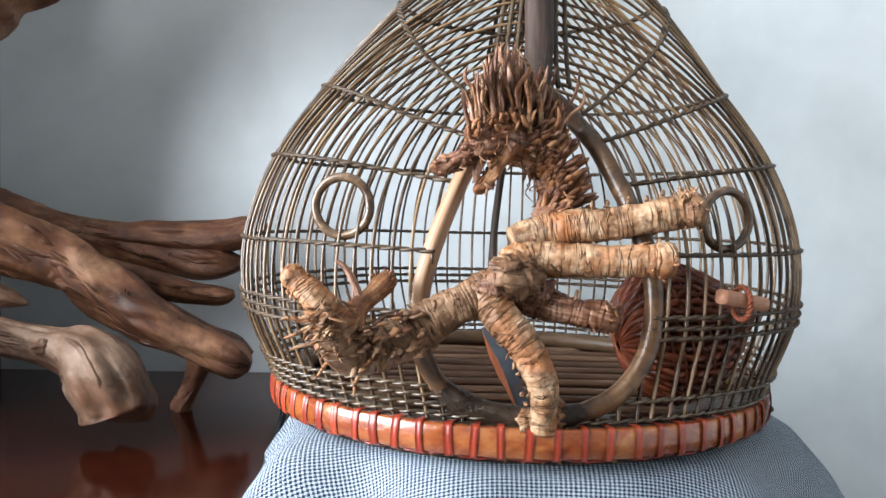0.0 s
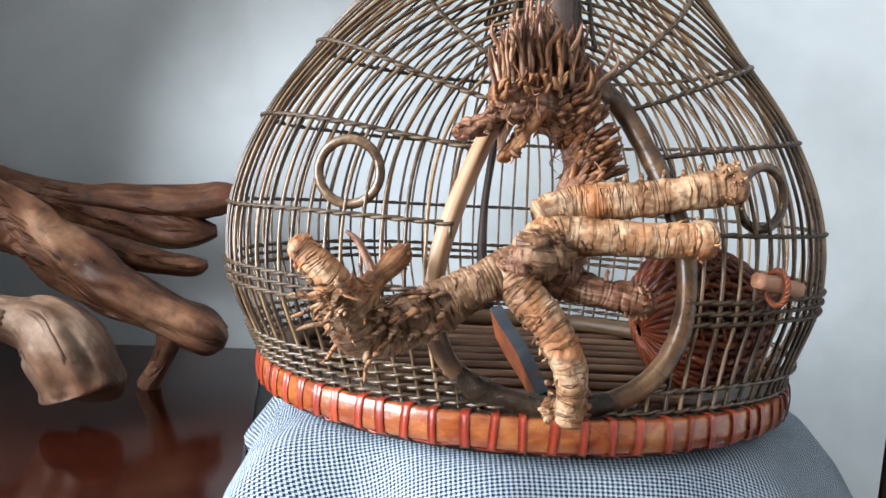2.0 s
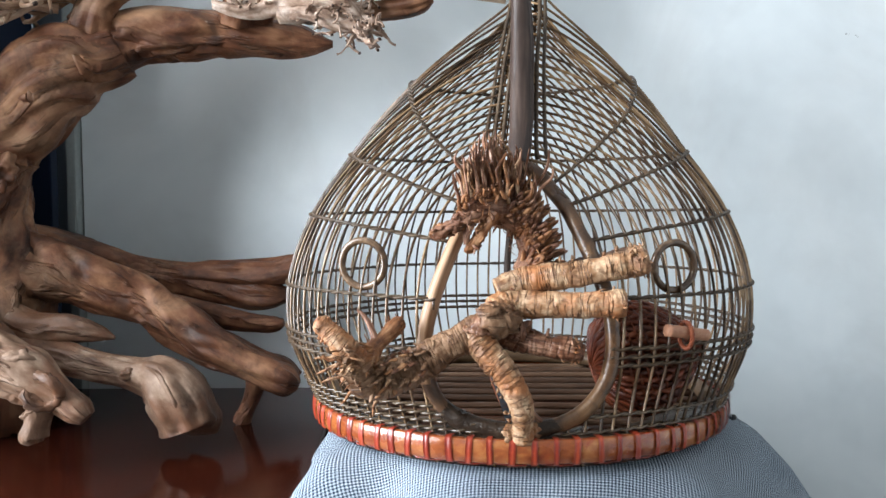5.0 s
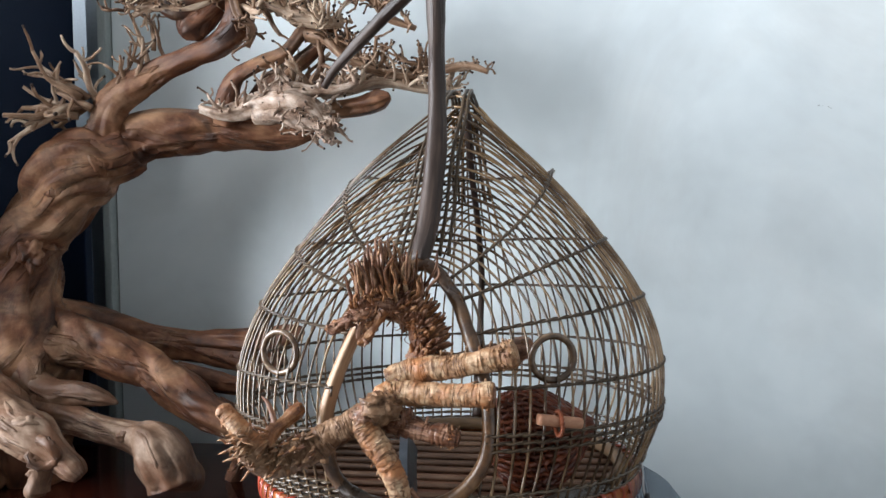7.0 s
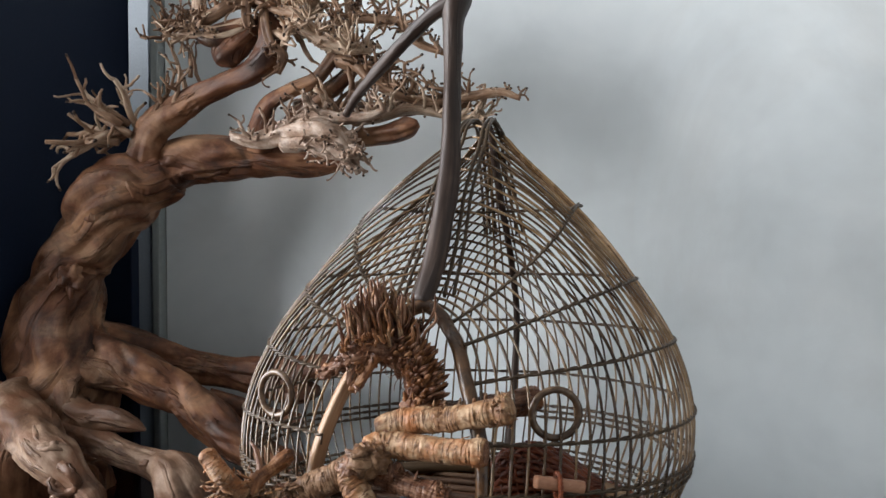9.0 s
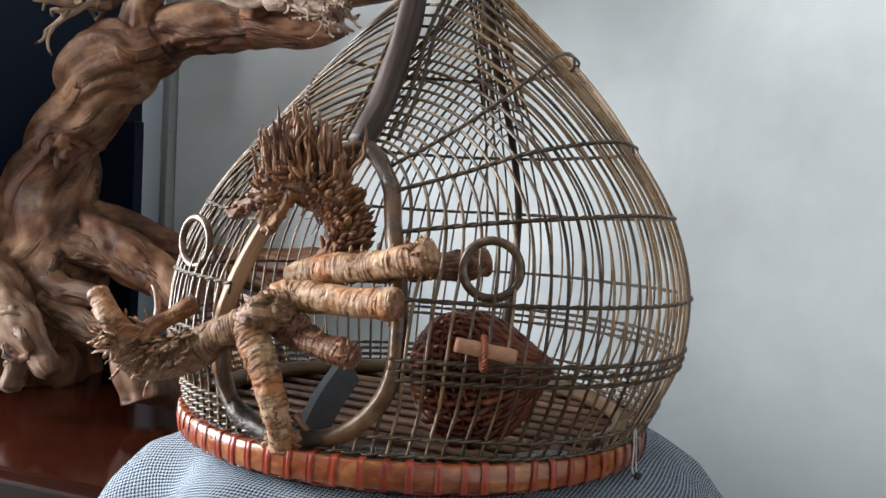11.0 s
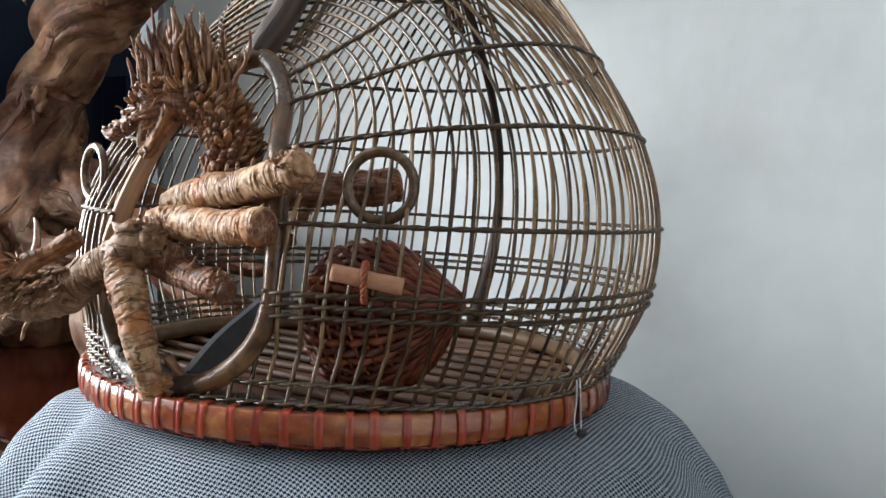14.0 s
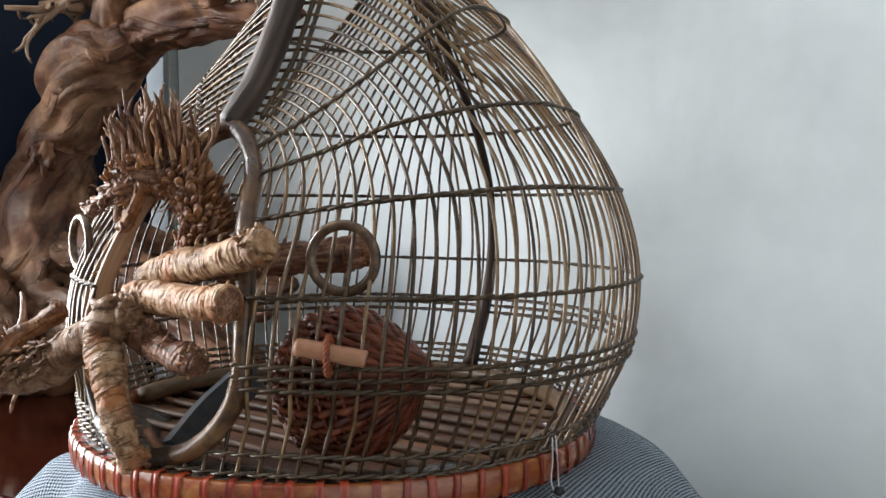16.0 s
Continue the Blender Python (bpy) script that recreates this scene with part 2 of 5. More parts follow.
M_BAND = surface("red_cane_binding", (0.12, 0.012, 0.006), (0.27, 0.030, 0.012), (0.42, 0.075, 0.028), grain=150, blotch=40, rough=(0.25, 0.42), bumps=(0.5, 0.0008), coat=0.25, random_tone=0.2, spec=0.5)
M_SLATFLOOR = surface("redbrown_floor_strip", (0.022, 0.009, 0.006), (0.075, 0.030, 0.017), (0.17, 0.083, 0.048), along=(400, 18), blotch=14, rough=(0.42, 0.6), bumps=(0.4, 0.0008), random_tone=0.35)
M_RODFLOOR = surface("grey_tan_floor_rod", (0.032, 0.016, 0.009), (0.085, 0.044, 0.025), (0.18, 0.108, 0.066), along=(400, 18), blotch=20, rough=(0.42, 0.6), bumps=(0.4, 0.0008), random_tone=0.3)
M_PITCH = surface("black_resin", (0.010, 0.006, 0.004), (0.026, 0.016, 0.010), (0.075, 0.048, 0.030), grain=120, blotch=25, rough=(0.2, 0.42), bumps=(0.8, 0.002))
M_NEST = surface("red_brown_wicker", (0.042, 0.008, 0.004), (0.130, 0.030, 0.012), (0.255, 0.072, 0.031), along=(400, 60), blotch=24, rough=(0.26, 0.42), bumps=(0.4, 0.0005), random_tone=0.25)
M_TOGGLE = surface("pinkish_wood", (0.30, 0.13, 0.075), (0.40, 0.20, 0.12), (0.50, 0.28, 0.18), grain=90, stretch=(1, 4, 4), blotch=15, rough=(0.35, 0.5), bumps=(0.2, 0.0004))
M_HANDLE = surface("grey_brown_branch", (0.011, 0.006, 0.005), (0.034, 0.020, 0.015), (0.088, 0.057, 0.044), along=(160, 14), blotch=14, rough=(0.38, 0.55), bumps=(0.4, 0.001), lines=(150, 9), line_mix=0.3, spec=0.35)
M_ROOT = surface("pale_dried_root", (0.075, 0.030, 0.013), (0.28, 0.146, 0.070), (0.48, 0.33, 0.205), along=(170, 110), blotch=45, rough=(0.42, 0.6), bumps=(0.8, 0.002), detail=9, lines=(16, 125), line_mix=0.7, spread=(0.35, 0.47, 0.60), thin=0.020)
M_ROOTDARK = surface("brown_fibrous_root", (0.030, 0.011, 0.006), (0.135, 0.054, 0.028), (0.40, 0.228, 0.145), along=(420, 50), blotch=60, rough=(0.24, 0.42), bumps=(0.8, 0.0015), detail=8, spread=(0.36, 0.49, 0.63))
M_ROOTTAN = surface("tan_dried_root", (0.065, 0.028, 0.014), (0.18, 0.092, 0.046), (0.34, 0.21, 0.125), along=(170, 110), blotch=45, rough=(0.42, 0.6), bumps=(0.8, 0.002), detail=9, lines=(16, 125), line_mix=0.6, spread=(0.36, 0.49, 0.63), thin=0.016)
M_ROOTRUST = surface("rust_brown_root", (0.055, 0.018, 0.008), (0.21, 0.085, 0.034), (0.46, 0.255, 0.125), along=(300, 60), blotch=70, rough=(0.3, 0.5), bumps=(0.8, 0.0015), detail=8, spread=(0.36, 0.5, 0.66))
M_DRIFT = surface("driftwood", (0.024, 0.008, 0.004), (0.130, 0.050, 0.024), (0.37, 0.190, 0.100), along=(42, 20), blotch=15, rough=(0.42, 0.62), bumps=(0.8, 0.004), detail=10, lines=(55, 14), line_mix=0.42, spread=(0.36, 0.5, 0.68))
M_DRIFTPALE = surface("bleached_driftwood", (0.045, 0.020, 0.011), (0.17, 0.096, 0.059), (0.44, 0.315, 0.228), along=(42, 20), blotch=17, rough=(0.42, 0.62), bumps=(0.8, 0.004), detail=10, lines=(50, 14), line_mix=0.42, spread=(0.37, 0.5, 0.66))
M_BLEACH = surface("bleached_twig_wood", (0.09, 0.048, 0.030), (0.32, 0.215, 0.155), (0.62, 0.51, 0.43), along=(120, 40), blotch=55, rough=(0.42, 0.6), bumps=(1.0, 0.003), spread=(0.36, 0.48, 0.64))
M_TWIG = surface("pale_twig", (0.07, 0.032, 0.017), (0.25, 0.148, 0.090), (0.55, 0.43, 0.325), along=(300, 50), blotch=30, rough=(0.42, 0.6), bumps=(0.5, 0.001), random_tone=0.25)
M_TIP = surface("dark_withered_tip", (0.018, 0.010, 0.007), (0.040, 0.023, 0.016), (0.085, 0.055, 0.040), along=(300, 60), blotch=40, rough=(0.5, 0.7), bumps=(0.4, 0.0008))
M_BLADE = surface("slate_blue_plank", (0.020, 0.024, 0.030), (0.036, 0.042, 0.051), (0.07, 0.078, 0.088), grain=110, blotch=20, rough=(0.4, 0.6), bumps=(0.3, 0.0006))
M_RUSTPLANK = surface("rust_red_plank", (0.10, 0.022, 0.008), (0.24, 0.066, 0.024), (0.38, 0.15, 0.075), grain=110, blotch=20, rough=(0.4, 0.6), bumps=(0.3, 0.0006))
M_WIRE = surface("steel_wire", (0.45, 0.45, 0.46), (0.55, 0.55, 0.56), (0.62, 0.62, 0.63), grain=200, blotch=30, rough=(0.25, 0.35), bumps=(0.1, 0.0003), metal=1.0)
M_LEAD = surface("dark_tag", (0.02, 0.02, 0.022), (0.03, 0.03, 0.032), (0.05, 0.05, 0.05), grain=150, blotch=30, rough=(0.4, 0.6), bumps=(0.2, 0.0003))


def stain(m, scale, tint, amount, low=0.5, high=0.68):
    """Uneven patches of another tone laid over a material."""
    ns, ls = m.node_tree.nodes, m.node_tree.links
    bsdf = ns["Principled BSDF"]
    base = bsdf.inputs["Base Color"].links[0].from_socket
    patch = ramp(ns, ls, noise_tex(ns, ls, coords(ns, ls), scale, 6, 0.62, 0.8), [(low, (0, 0, 0)), (high, (1, 1, 1))])
    ls.new(mix(ns, ls, math_node(ns, ls, "MULTIPLY", patch, amount), base, tint), bsdf.inputs["Base Color"])


def undulate(m, scale, depth):
    """Slow uneven waves of hand-trowelled plaster under the fine relief."""
    ns, ls = m.node_tree.nodes, m.node_tree.links
    bsdf = ns["Principled BSDF"]
    fine = bsdf.inputs["Normal"].links[0].from_socket
    b = ns.new("ShaderNodeBump")
    b.inputs["Strength"].default_value, b.inputs["Distance"].default_value = 1.0, depth
    ls.new(noise_tex(ns, ls, coords(ns, ls), scale, 2, 0.4, 0.5), b.inputs["Height"])
    ls.new(fine, b.inputs["Normal"])
    ls.new(b.outputs[0], bsdf.inputs["Normal"])


undulate(M_WALL, 2.6, 0.010)
stain(M_WALL, 2.4, (0.49, 0.49, 0.48), 0.32)
stain(M_ROOT, 30, (0.34, 0.125, 0.042), 0.8, 0.46, 0.62)
stain(M_ROOT, 90, (0.13, 0.056, 0.028), 0.75, 0.50, 0.62)
stain(M_BLEACH, 60, (0.08, 0.042, 0.027), 0.6, 0.54, 0.66)
stain(M_RIM, 60, (0.24, 0.028, 0.010), 0.75, 0.54, 0.66)
stain(M_DRIFT, 9, (0.42, 0.26, 0.155), 0.42, 0.52, 0.66)
stain(M_DRIFTPALE, 12, (0.15, 0.062, 0.030), 0.8, 0.5, 0.62)
stain(M_DRIFT, 22, (0.020, 0.009, 0.006), 0.7)
stain(M_DRIFTPALE, 24, (0.045, 0.022, 0.014), 0.7)
stain(M_BLADE, 30, (0.10, 0.040, 0.022), 0.7, 0.56, 0.62)
stain(M_RUSTPLANK, 40, (0.05, 0.045, 0.045), 0.7, 0.55, 0.62)
stain(M_HOOP, 40, (0.022, 0.010, 0.006), 0.75, 0.46, 0.62)


def make_cloth_material():
    """Houndstooth weave of blue and off-white threads, three threads every two millimetres."""
    m, ns, ls, bsdf = nodes_of("blue_houndstooth_cloth")
    vec = coords(ns, ls, (2760, 2760, 1), out="UV")
    sep = ns.new("ShaderNodeSeparateXYZ")
    ls.new(vec, sep.inputs[0])
    x, y = sep.outputs[0], sep.outputs[1]

    def half(v, step, share=0.499):
        return math_node(ns, ls, "LESS_THAN", math_node(ns, ls, "FRACT", math_node(ns, ls, "MULTIPLY", v, step)), share)

    col, row = math_node(ns, ls, "FLOOR", x), math_node(ns, ls, "FLOOR", y)
    over = half(math_node(ns, ls, "ADD", math_node(ns, ls, "ADD", col, row), 0.01), 0.25)
    pat = math_node(ns, ls, "ADD", math_node(ns, ls, "MULTIPLY", over, half(x, 0.125, 0.44)), math_node(ns, ls, "MULTIPLY", math_node(ns, ls, "SUBTRACT", 1.0, over), half(y, 0.125, 0.44)))
    tone = noise_tex(ns, ls, coords(ns, ls, out="UV"), 9, 5)
    blue = ramp(ns, ls, tone, [(0.3, (0.002, 0.008, 0.022)), (0.7, (0.006, 0.018, 0.042))])
    white = ramp(ns, ls, tone, [(0.3, (0.36, 0.43, 0.50)), (0.7, (0.50, 0.57, 0.63))])
    ls.new(mix(ns, ls, pat, blue, white), bsdf.inputs["Base Color"])
    bsdf.inputs["Roughness"].default_value = 0.9
    bsdf.inputs["Specular IOR Level"].default_value = 0.12
    wx = math_node(ns, ls, "SINE", math_node(ns, ls, "MULTIPLY", x, 6.2832))
    wy = math_node(ns, ls, "SINE", math_node(ns, ls, "MULTIPLY", y, 6.2832))
    bump(ns, ls, bsdf, math_node(ns, ls, "ADD", wx, wy), 0.35, 0.0004)
    return m


M_CLOTH = make_cloth_material()


# ---- the room ----
def slab(name, lo, hi, material, bevel=0.0):
    g = Geo()
    g.box(lo, hi, bevel=bevel)
    return tagged(part(name, g, material, smooth=False), kind="structure")


slab("floor", (-2.4, -2.4, -0.1), (2.4, 2.0, 0.0), M_FLOOR)
slab("ceiling", (-2.4, -2.4, 2.75), (2.4, 2.0, 2.85), M_CEIL)
slab("wall_north", (-0.540, 1.04, 0.0), (0.612, 1.19, 2.75), M_WALL)
slab("wall_north_right", (0.612, 1.10, 0.0), (1.85, 1.25, 2.75), M_WALL)
# recess walls carry the shade-darkened paint
slab("wall_recess", (-2.2, 1.55, 0.0), (-0.540, 1.70, 2.75), M_RECESS_SHADE)
slab("wall_return", (-0.690, 1.19, 0.0), (-0.540, 1.55, 2.75), M_RECESS_SHADE)
# unseen wall, added here as a reflector for the right side
slab("wall_east_bounce", (1.85, -2.2, 0.0), (2.05, 1.25, 2.75), M_BOUNCE)
# south and west walls are unseen, kept dark so that little light bounces
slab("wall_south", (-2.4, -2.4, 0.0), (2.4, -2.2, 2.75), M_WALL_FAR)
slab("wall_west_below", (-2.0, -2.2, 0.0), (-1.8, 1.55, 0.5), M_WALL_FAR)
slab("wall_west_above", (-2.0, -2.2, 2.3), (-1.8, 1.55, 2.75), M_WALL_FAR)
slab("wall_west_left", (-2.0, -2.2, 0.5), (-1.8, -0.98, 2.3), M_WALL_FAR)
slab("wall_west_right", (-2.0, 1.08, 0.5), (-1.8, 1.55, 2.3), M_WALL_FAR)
slab("trim", (-0.557, 1.024, 0.0), (-0.5425, 1.15, 2.75), M_TRIM, 0.003)


def wall_marks():
    """A few small dark chips in the paint of the wall."""
    rng = random.Random(8)
    for x, z in ((0.153, 1.317), (0.158, 1.312), (0.520, 1.094), (0.531, 1.091)):
        g = Geo()
        for k in range(3):
            g.blob((x + rng.uniform(-0.003, 0.003), 1.0398, z + rng.uniform(-0.003, 0.003)), (rng.uniform(0.0005, 0.0012), 0.0006, rng.uniform(0.0005, 0.0012)), sub=1, rough=0.4, seed=k)
        part("paint_chip", g, M_TRIM, bpy.data.objects["wall_north"])


wall_marks()


def make_door():
    door = tagged(new("door_1"), kind="structure")
    place_of(door, pose(0.618, 1.09, 0.0))
    g = Geo()
    g.box((0, -0.05, 0), (0.07, 0, 2.1), bevel=0.004)
    part("door_frame", g, M_DARKWOOD, door, smooth=False)
    g = Geo()
    g.box((0.073, -0.045, 0.003), (0.80, -0.005, 2.05), bevel=0.003)
    part("door_leaf", g, M_DARKWOOD, door, smooth=False)


make_door()


def make_wardrobe():
    w = thing("wardrobe", pose(-0.602, 1.03, 0, 0, 0, -15), "tall dark navy wardrobe with plain smooth sides", "wardrobe")
    g = Geo()
    g.box((-0.9, -0.45, 0.0), (0.0, 0.0, 1.43), bevel=0.003)
    part("carcass", g, M_NAVY, w, smooth=False)
    g = Geo()
    g.box((-0.903, -0.453, 1.43), (0.002, 0.001, 1.452), bevel=0.003)
    part("top_panel", g, M_NAVY, w, smooth=False)
    for k in range(2):
        g = Geo()
        g.box((-0.895 + 0.45 * k, -0.472, 0.06), (-0.455 + 0.45 * k, -0.452, 1.425), bevel=0.003)
        d = part("door", g, M_NAVY, w, smooth=False)
        g = Geo()
        g.tube([(-0.475 + 0.06 * k, -0.472, 0.80), (-0.475 + 0.06 * k, -0.49, 0.81), (-0.475 + 0.06 * k, -0.495, 0.83), (-0.475 + 0.06 * k, -0.495, 0.95), (-0.475 + 0.06 * k, -0.49, 0.97), (-0.475 + 0.06 * k, -0.472, 0.98)], 0.005, 8)
        part("handle", g, M_WIRE, d)


make_wardrobe()


def make_table():
    t = thing("side_table", pose(-0.171, 1.030, 0, 0, 0, 6.3), "dark glossy lacquered redwood side table against the wall", "table")
    g = Geo()
    g.box((-0.44, -0.46, 0.586), (0.0, 0.0, 0.60), bevel=0.003)
    part("tabletop", g, M_TABLE, t, smooth=False)
    g = Geo()
    g.box((-0.438, -0.458, 0.562), (-0.002, 0.0, 0.586), bevel=0.002)
    part("edge_band", g, M_TABLE_BODY, t, smooth=False)
    g = Geo()
    g.box((-0.428, -0.435, 0.08), (-0.012, -0.02, 0.562), bevel=0.003)
    part("body", g, M_TABLE_BODY, t, smooth=False)
    for x in (-0.40, -0.04):
        for y in (-0.41, -0.06):
            g = Geo()
            g.box((x - 0.025, y - 0.025, 0.0), (x + 0.025, y + 0.025, 0.08), bevel=0.004)
            part("leg", g, M_TABLE_BODY, t, smooth=False)


make_table()


def make_filler_board():
    # invented board: puts a dark area behind the trunk, hiding recess and trim
    g = Geo()
    g.box((-0.598, 0.958, 0.601), (-0.543, 0.976, 0.956), bevel=0.002)
    tagged(part("board", g, M_NAVY, smooth=False), "added dark navy board filling the dark area behind the driftwood", "board")


make_filler_board()

# ---- stool and cloth ----
BASE = (0.0745, 0.6947, 0.6768)
CAGE = pose(*BASE, -2.246, -0.931, 0)


def make_stool():
    s = thing("stool", pose(BASE[0], BASE[1], 0), "low dark wooden stool hidden under a draped cloth", "stool")
    g = Geo()
    g.lathe([(0.0, 0.62), (0.15, 0.62), (0.165, 0.61), (0.165, 0.59), (0.15, 0.58), (0.0, 0.58)], 40)
    part("seat", g, M_DARKWOOD, s)
    for k in range(4):
        a = radians(45 + 90 * k)
        g = Geo()
        g.tube([(0.11 * math.cos(a), 0.11 * math.sin(a), 0.59), (0.15 * math.cos(a), 0.15 * math.sin(a), 0.0)], 0.016, 10)
        part("leg", g, M_DARKWOOD, s)


make_stool()


def make_cloth():
    """A square sheet laid over the stool: flat on top, rounding over the edge and hanging in soft folds."""
    n, half = 150, 0.62
    arc = np.array([0.0, 0.165, 0.20, 0.235, 0.28, 0.36, 0.5, 0.75, 1.0])
    rad = np.array([0.0, 0.165, 0.197, 0.222, 0.245, 0.275, 0.30, 0.33, 0.35])
    hgt = np.array([0.0, -0.001, -0.010, -0.030, -0.066, -0.138, -0.275, -0.52, -0.55])
    u = np.linspace(-half, half, n)
    v, uv = [], []
    for b in u:
        for a in u:
            s, th = math.hypot(a, b), math.atan2(b, a)
            side = 1.0 - 0.015 * max(0.0, math.cos(th + radians(15))) + 0.27 * max(0.0, math.cos(th - radians(50))) ** 4 - 0.105 * max(0.0, math.cos(th - radians(200))) + 0.10 * max(0.0, math.cos(th + radians(120))) ** 3 - 0.05 * max(0.0, math.cos(th - radians(180))) ** 2
            k = s / side
            r, z = np.interp(k, arc, rad) * side, np.interp(k, arc, hgt)
            fold = min(1.0, max(0.0, (k - 0.19) / 0.22))
            r += fold * (0.016 * math.sin(7 * th + 1.1) + 0.010 * math.sin(13 * th + 0.4) + 0.02 * wob((math.cos(th) * 2, math.sin(th) * 2, k * 2), 1.2))
            r += fold * 0.032 * max(0.0, math.cos(th + radians(10))) ** 8
            crease = math.exp(-((th + radians(140)) / 0.16) ** 2) * 0.022 - math.exp(-((th + radians(122)) / 0.13) ** 2) * 0.016 + math.exp(-((th + radians(100)) / 0.12) ** 2) * 0.008
            r += crease * min(1.0, max(0.0, (k - 0.185) / 0.08))
            z += 0.6 * crease * min(1.0, max(0.0, (k - 0.18) / 0.05))
            z += 0.0035 * wob((a * 9, b * 9, 0), 1.0) * min(1.0, max(0.0, (k - 0.16) / 0.06)) + fold * 0.006 * wob((a * 14, b * 14, 3), 1.0)
            v.append((r * math.cos(th), r * math.sin(th), max(z, -0.5)))
            uv.append((a + 0.012 * wob((a * 5, b * 5, 7), 1.0), b + 0.012 * wob((a * 5, b * 5, 17), 1.0)))
    g = Geo()
    g.add(v, [(j * n + i, j * n + i + 1, (j + 1) * n + i + 1, (j + 1) * n + i) for j in range(n - 1) for i in range(n - 1)])
    me = g.mesh("cloth")
    layer = me.uv_layers.new(name="sheet")
    idx = np.empty(len(me.loops), int)
    me.loops.foreach_get("vertex_index", idx)
    layer.data.foreach_set("uv", np.array(uv)[idx].ravel())
    ob = part("draped_cloth", me, M_CLOTH)
    ob.matrix_world = CAGE @ Matrix.Translation((0, 0, -0.0058))
    sol = ob.modifiers.new("thickness", "SOLIDIFY")
    sol.thickness, sol.offset = 0.0015, -1
    tagged(ob, "blue and white houndstooth cloth draped over a stool", "cloth")


make_cloth()

# ---- the bird cage ----
PZ = np.array([-0.012, 0.0, 0.0757, 0.1233, 0.1902, 0.2503, 0.3255, 0.385, 0.4101, 0.418])
PR = np.array([0.190, 0.1930, 0.2250, 0.2272, 0.2065, 0.1680, 0.1078, 0.0500, 0.0260, 0.006])
PY = np.array([0.0, 0.0, 0.0128, 0.0206, 0.0308, 0.0385, 0.0350, 0.0310, 0.0307, 0.0307])
PX = np.array([0.0, 0.0, -0.0018, -0.0015, -0.0002, 0.0005, 0.0062, 0.0135, 0.0154, 0.0154])


def smooth_interp(z, zs, vs):
    d = np.gradient(vs, zs)
    i = np.clip(np.searchsorted(zs, z, side="right") - 1, 0, len(zs) - 2)
    h = zs[i + 1] - zs[i]
    t = (z - zs[i]) / h
    return (2 * t**3 - 3 * t**2 + 1) * vs[i] + (t**3 - 2 * t**2 + t) * h * d[i] + (3 * t**2 - 2 * t**3) * vs[i + 1] + (t**3 - t**2) * h * d[i + 1]


def flatness(z, s):
    """How far the front is pushed in at height z, where s is the sine of the bearing."""
    hollow = np.interp(z, (0.12, 0.17, 0.20, 0.23, 0.262, 0.30), (0.0, 0.055, 0.080, 0.095, 0.06, 0.0))
    ease = min(1.0, max(0.0, (-s - 0.72) / 0.22))
    return 1.0 - (0.115 * min(1.0, max(0.0, z / 0.05)) + 0.12 * math.exp(-(((z - 0.295) / 0.042) ** 2))) * max(0.0, -s) ** 1.5 - hollow * ease * ease * (3 - 2 * ease)


def skin(az, z, off=0.0):
    """A point of the cage's skin in its own frame: az from +x to +y, the front (y < 0) flatter than the back."""
    r, cx, cy = smooth_interp(z, PZ, PR) + off, np.interp(z, PZ, PX), np.interp(z, PZ, PY)
    flat = flatness(z, math.sin(az))
    return np.array((cx + r * math.cos(az), cy + r * flat * math.sin(az), z))


HOOP = [(-0.012, -0.124, 0.224), (0.004, -0.117, 0.2285), (0.018, -0.118, 0.219), (0.027, -0.122, 0.208), (0.036, -0.129, 0.197), (0.049, -0.147, 0.170), (0.055, -0.154, 0.157), (0.0705, -0.170, 0.106), (0.067, -0.175, 0.060),
        (0.045, -0.182, 0.032), (-0.003, -0.186, 0.018), (-0.058, -0.176, 0.030), (-0.075, -0.172, 0.054), (-0.078, -0.172, 0.088),
        (-0.057, -0.158, 0.158), (-0.030, -0.138, 0.206)]


def in_gate(p):
    """Whether a point of the skin lies inside the gate's hoop."""
    if p[1] > -0.05:
        return False
    hit, n = False, len(HOOP)
    for i in range(n):
        (x0, _, z0), (x1, _, z1) = HOOP[i], HOOP[(i + 1) % n]
        if (z0 > p[2]) != (z1 > p[2]) and p[0] < (x1 - x0) * (p[2] - z0) / (z1 - z0) + x0:
            hit = not hit
    return hit


def runs(pts, keep):
    out, cur = [], []
    for p, k in zip(pts, keep):
        if k:
            cur.append(p)
        elif cur:
            out.append(cur)
            cur = []
    return out + ([cur] if cur else [])


def ring_dip(az, amount):
    return amount * (1 - abs(math.cos(az))) if math.sin(az) < 0 else 0.0


N_BARS = 102


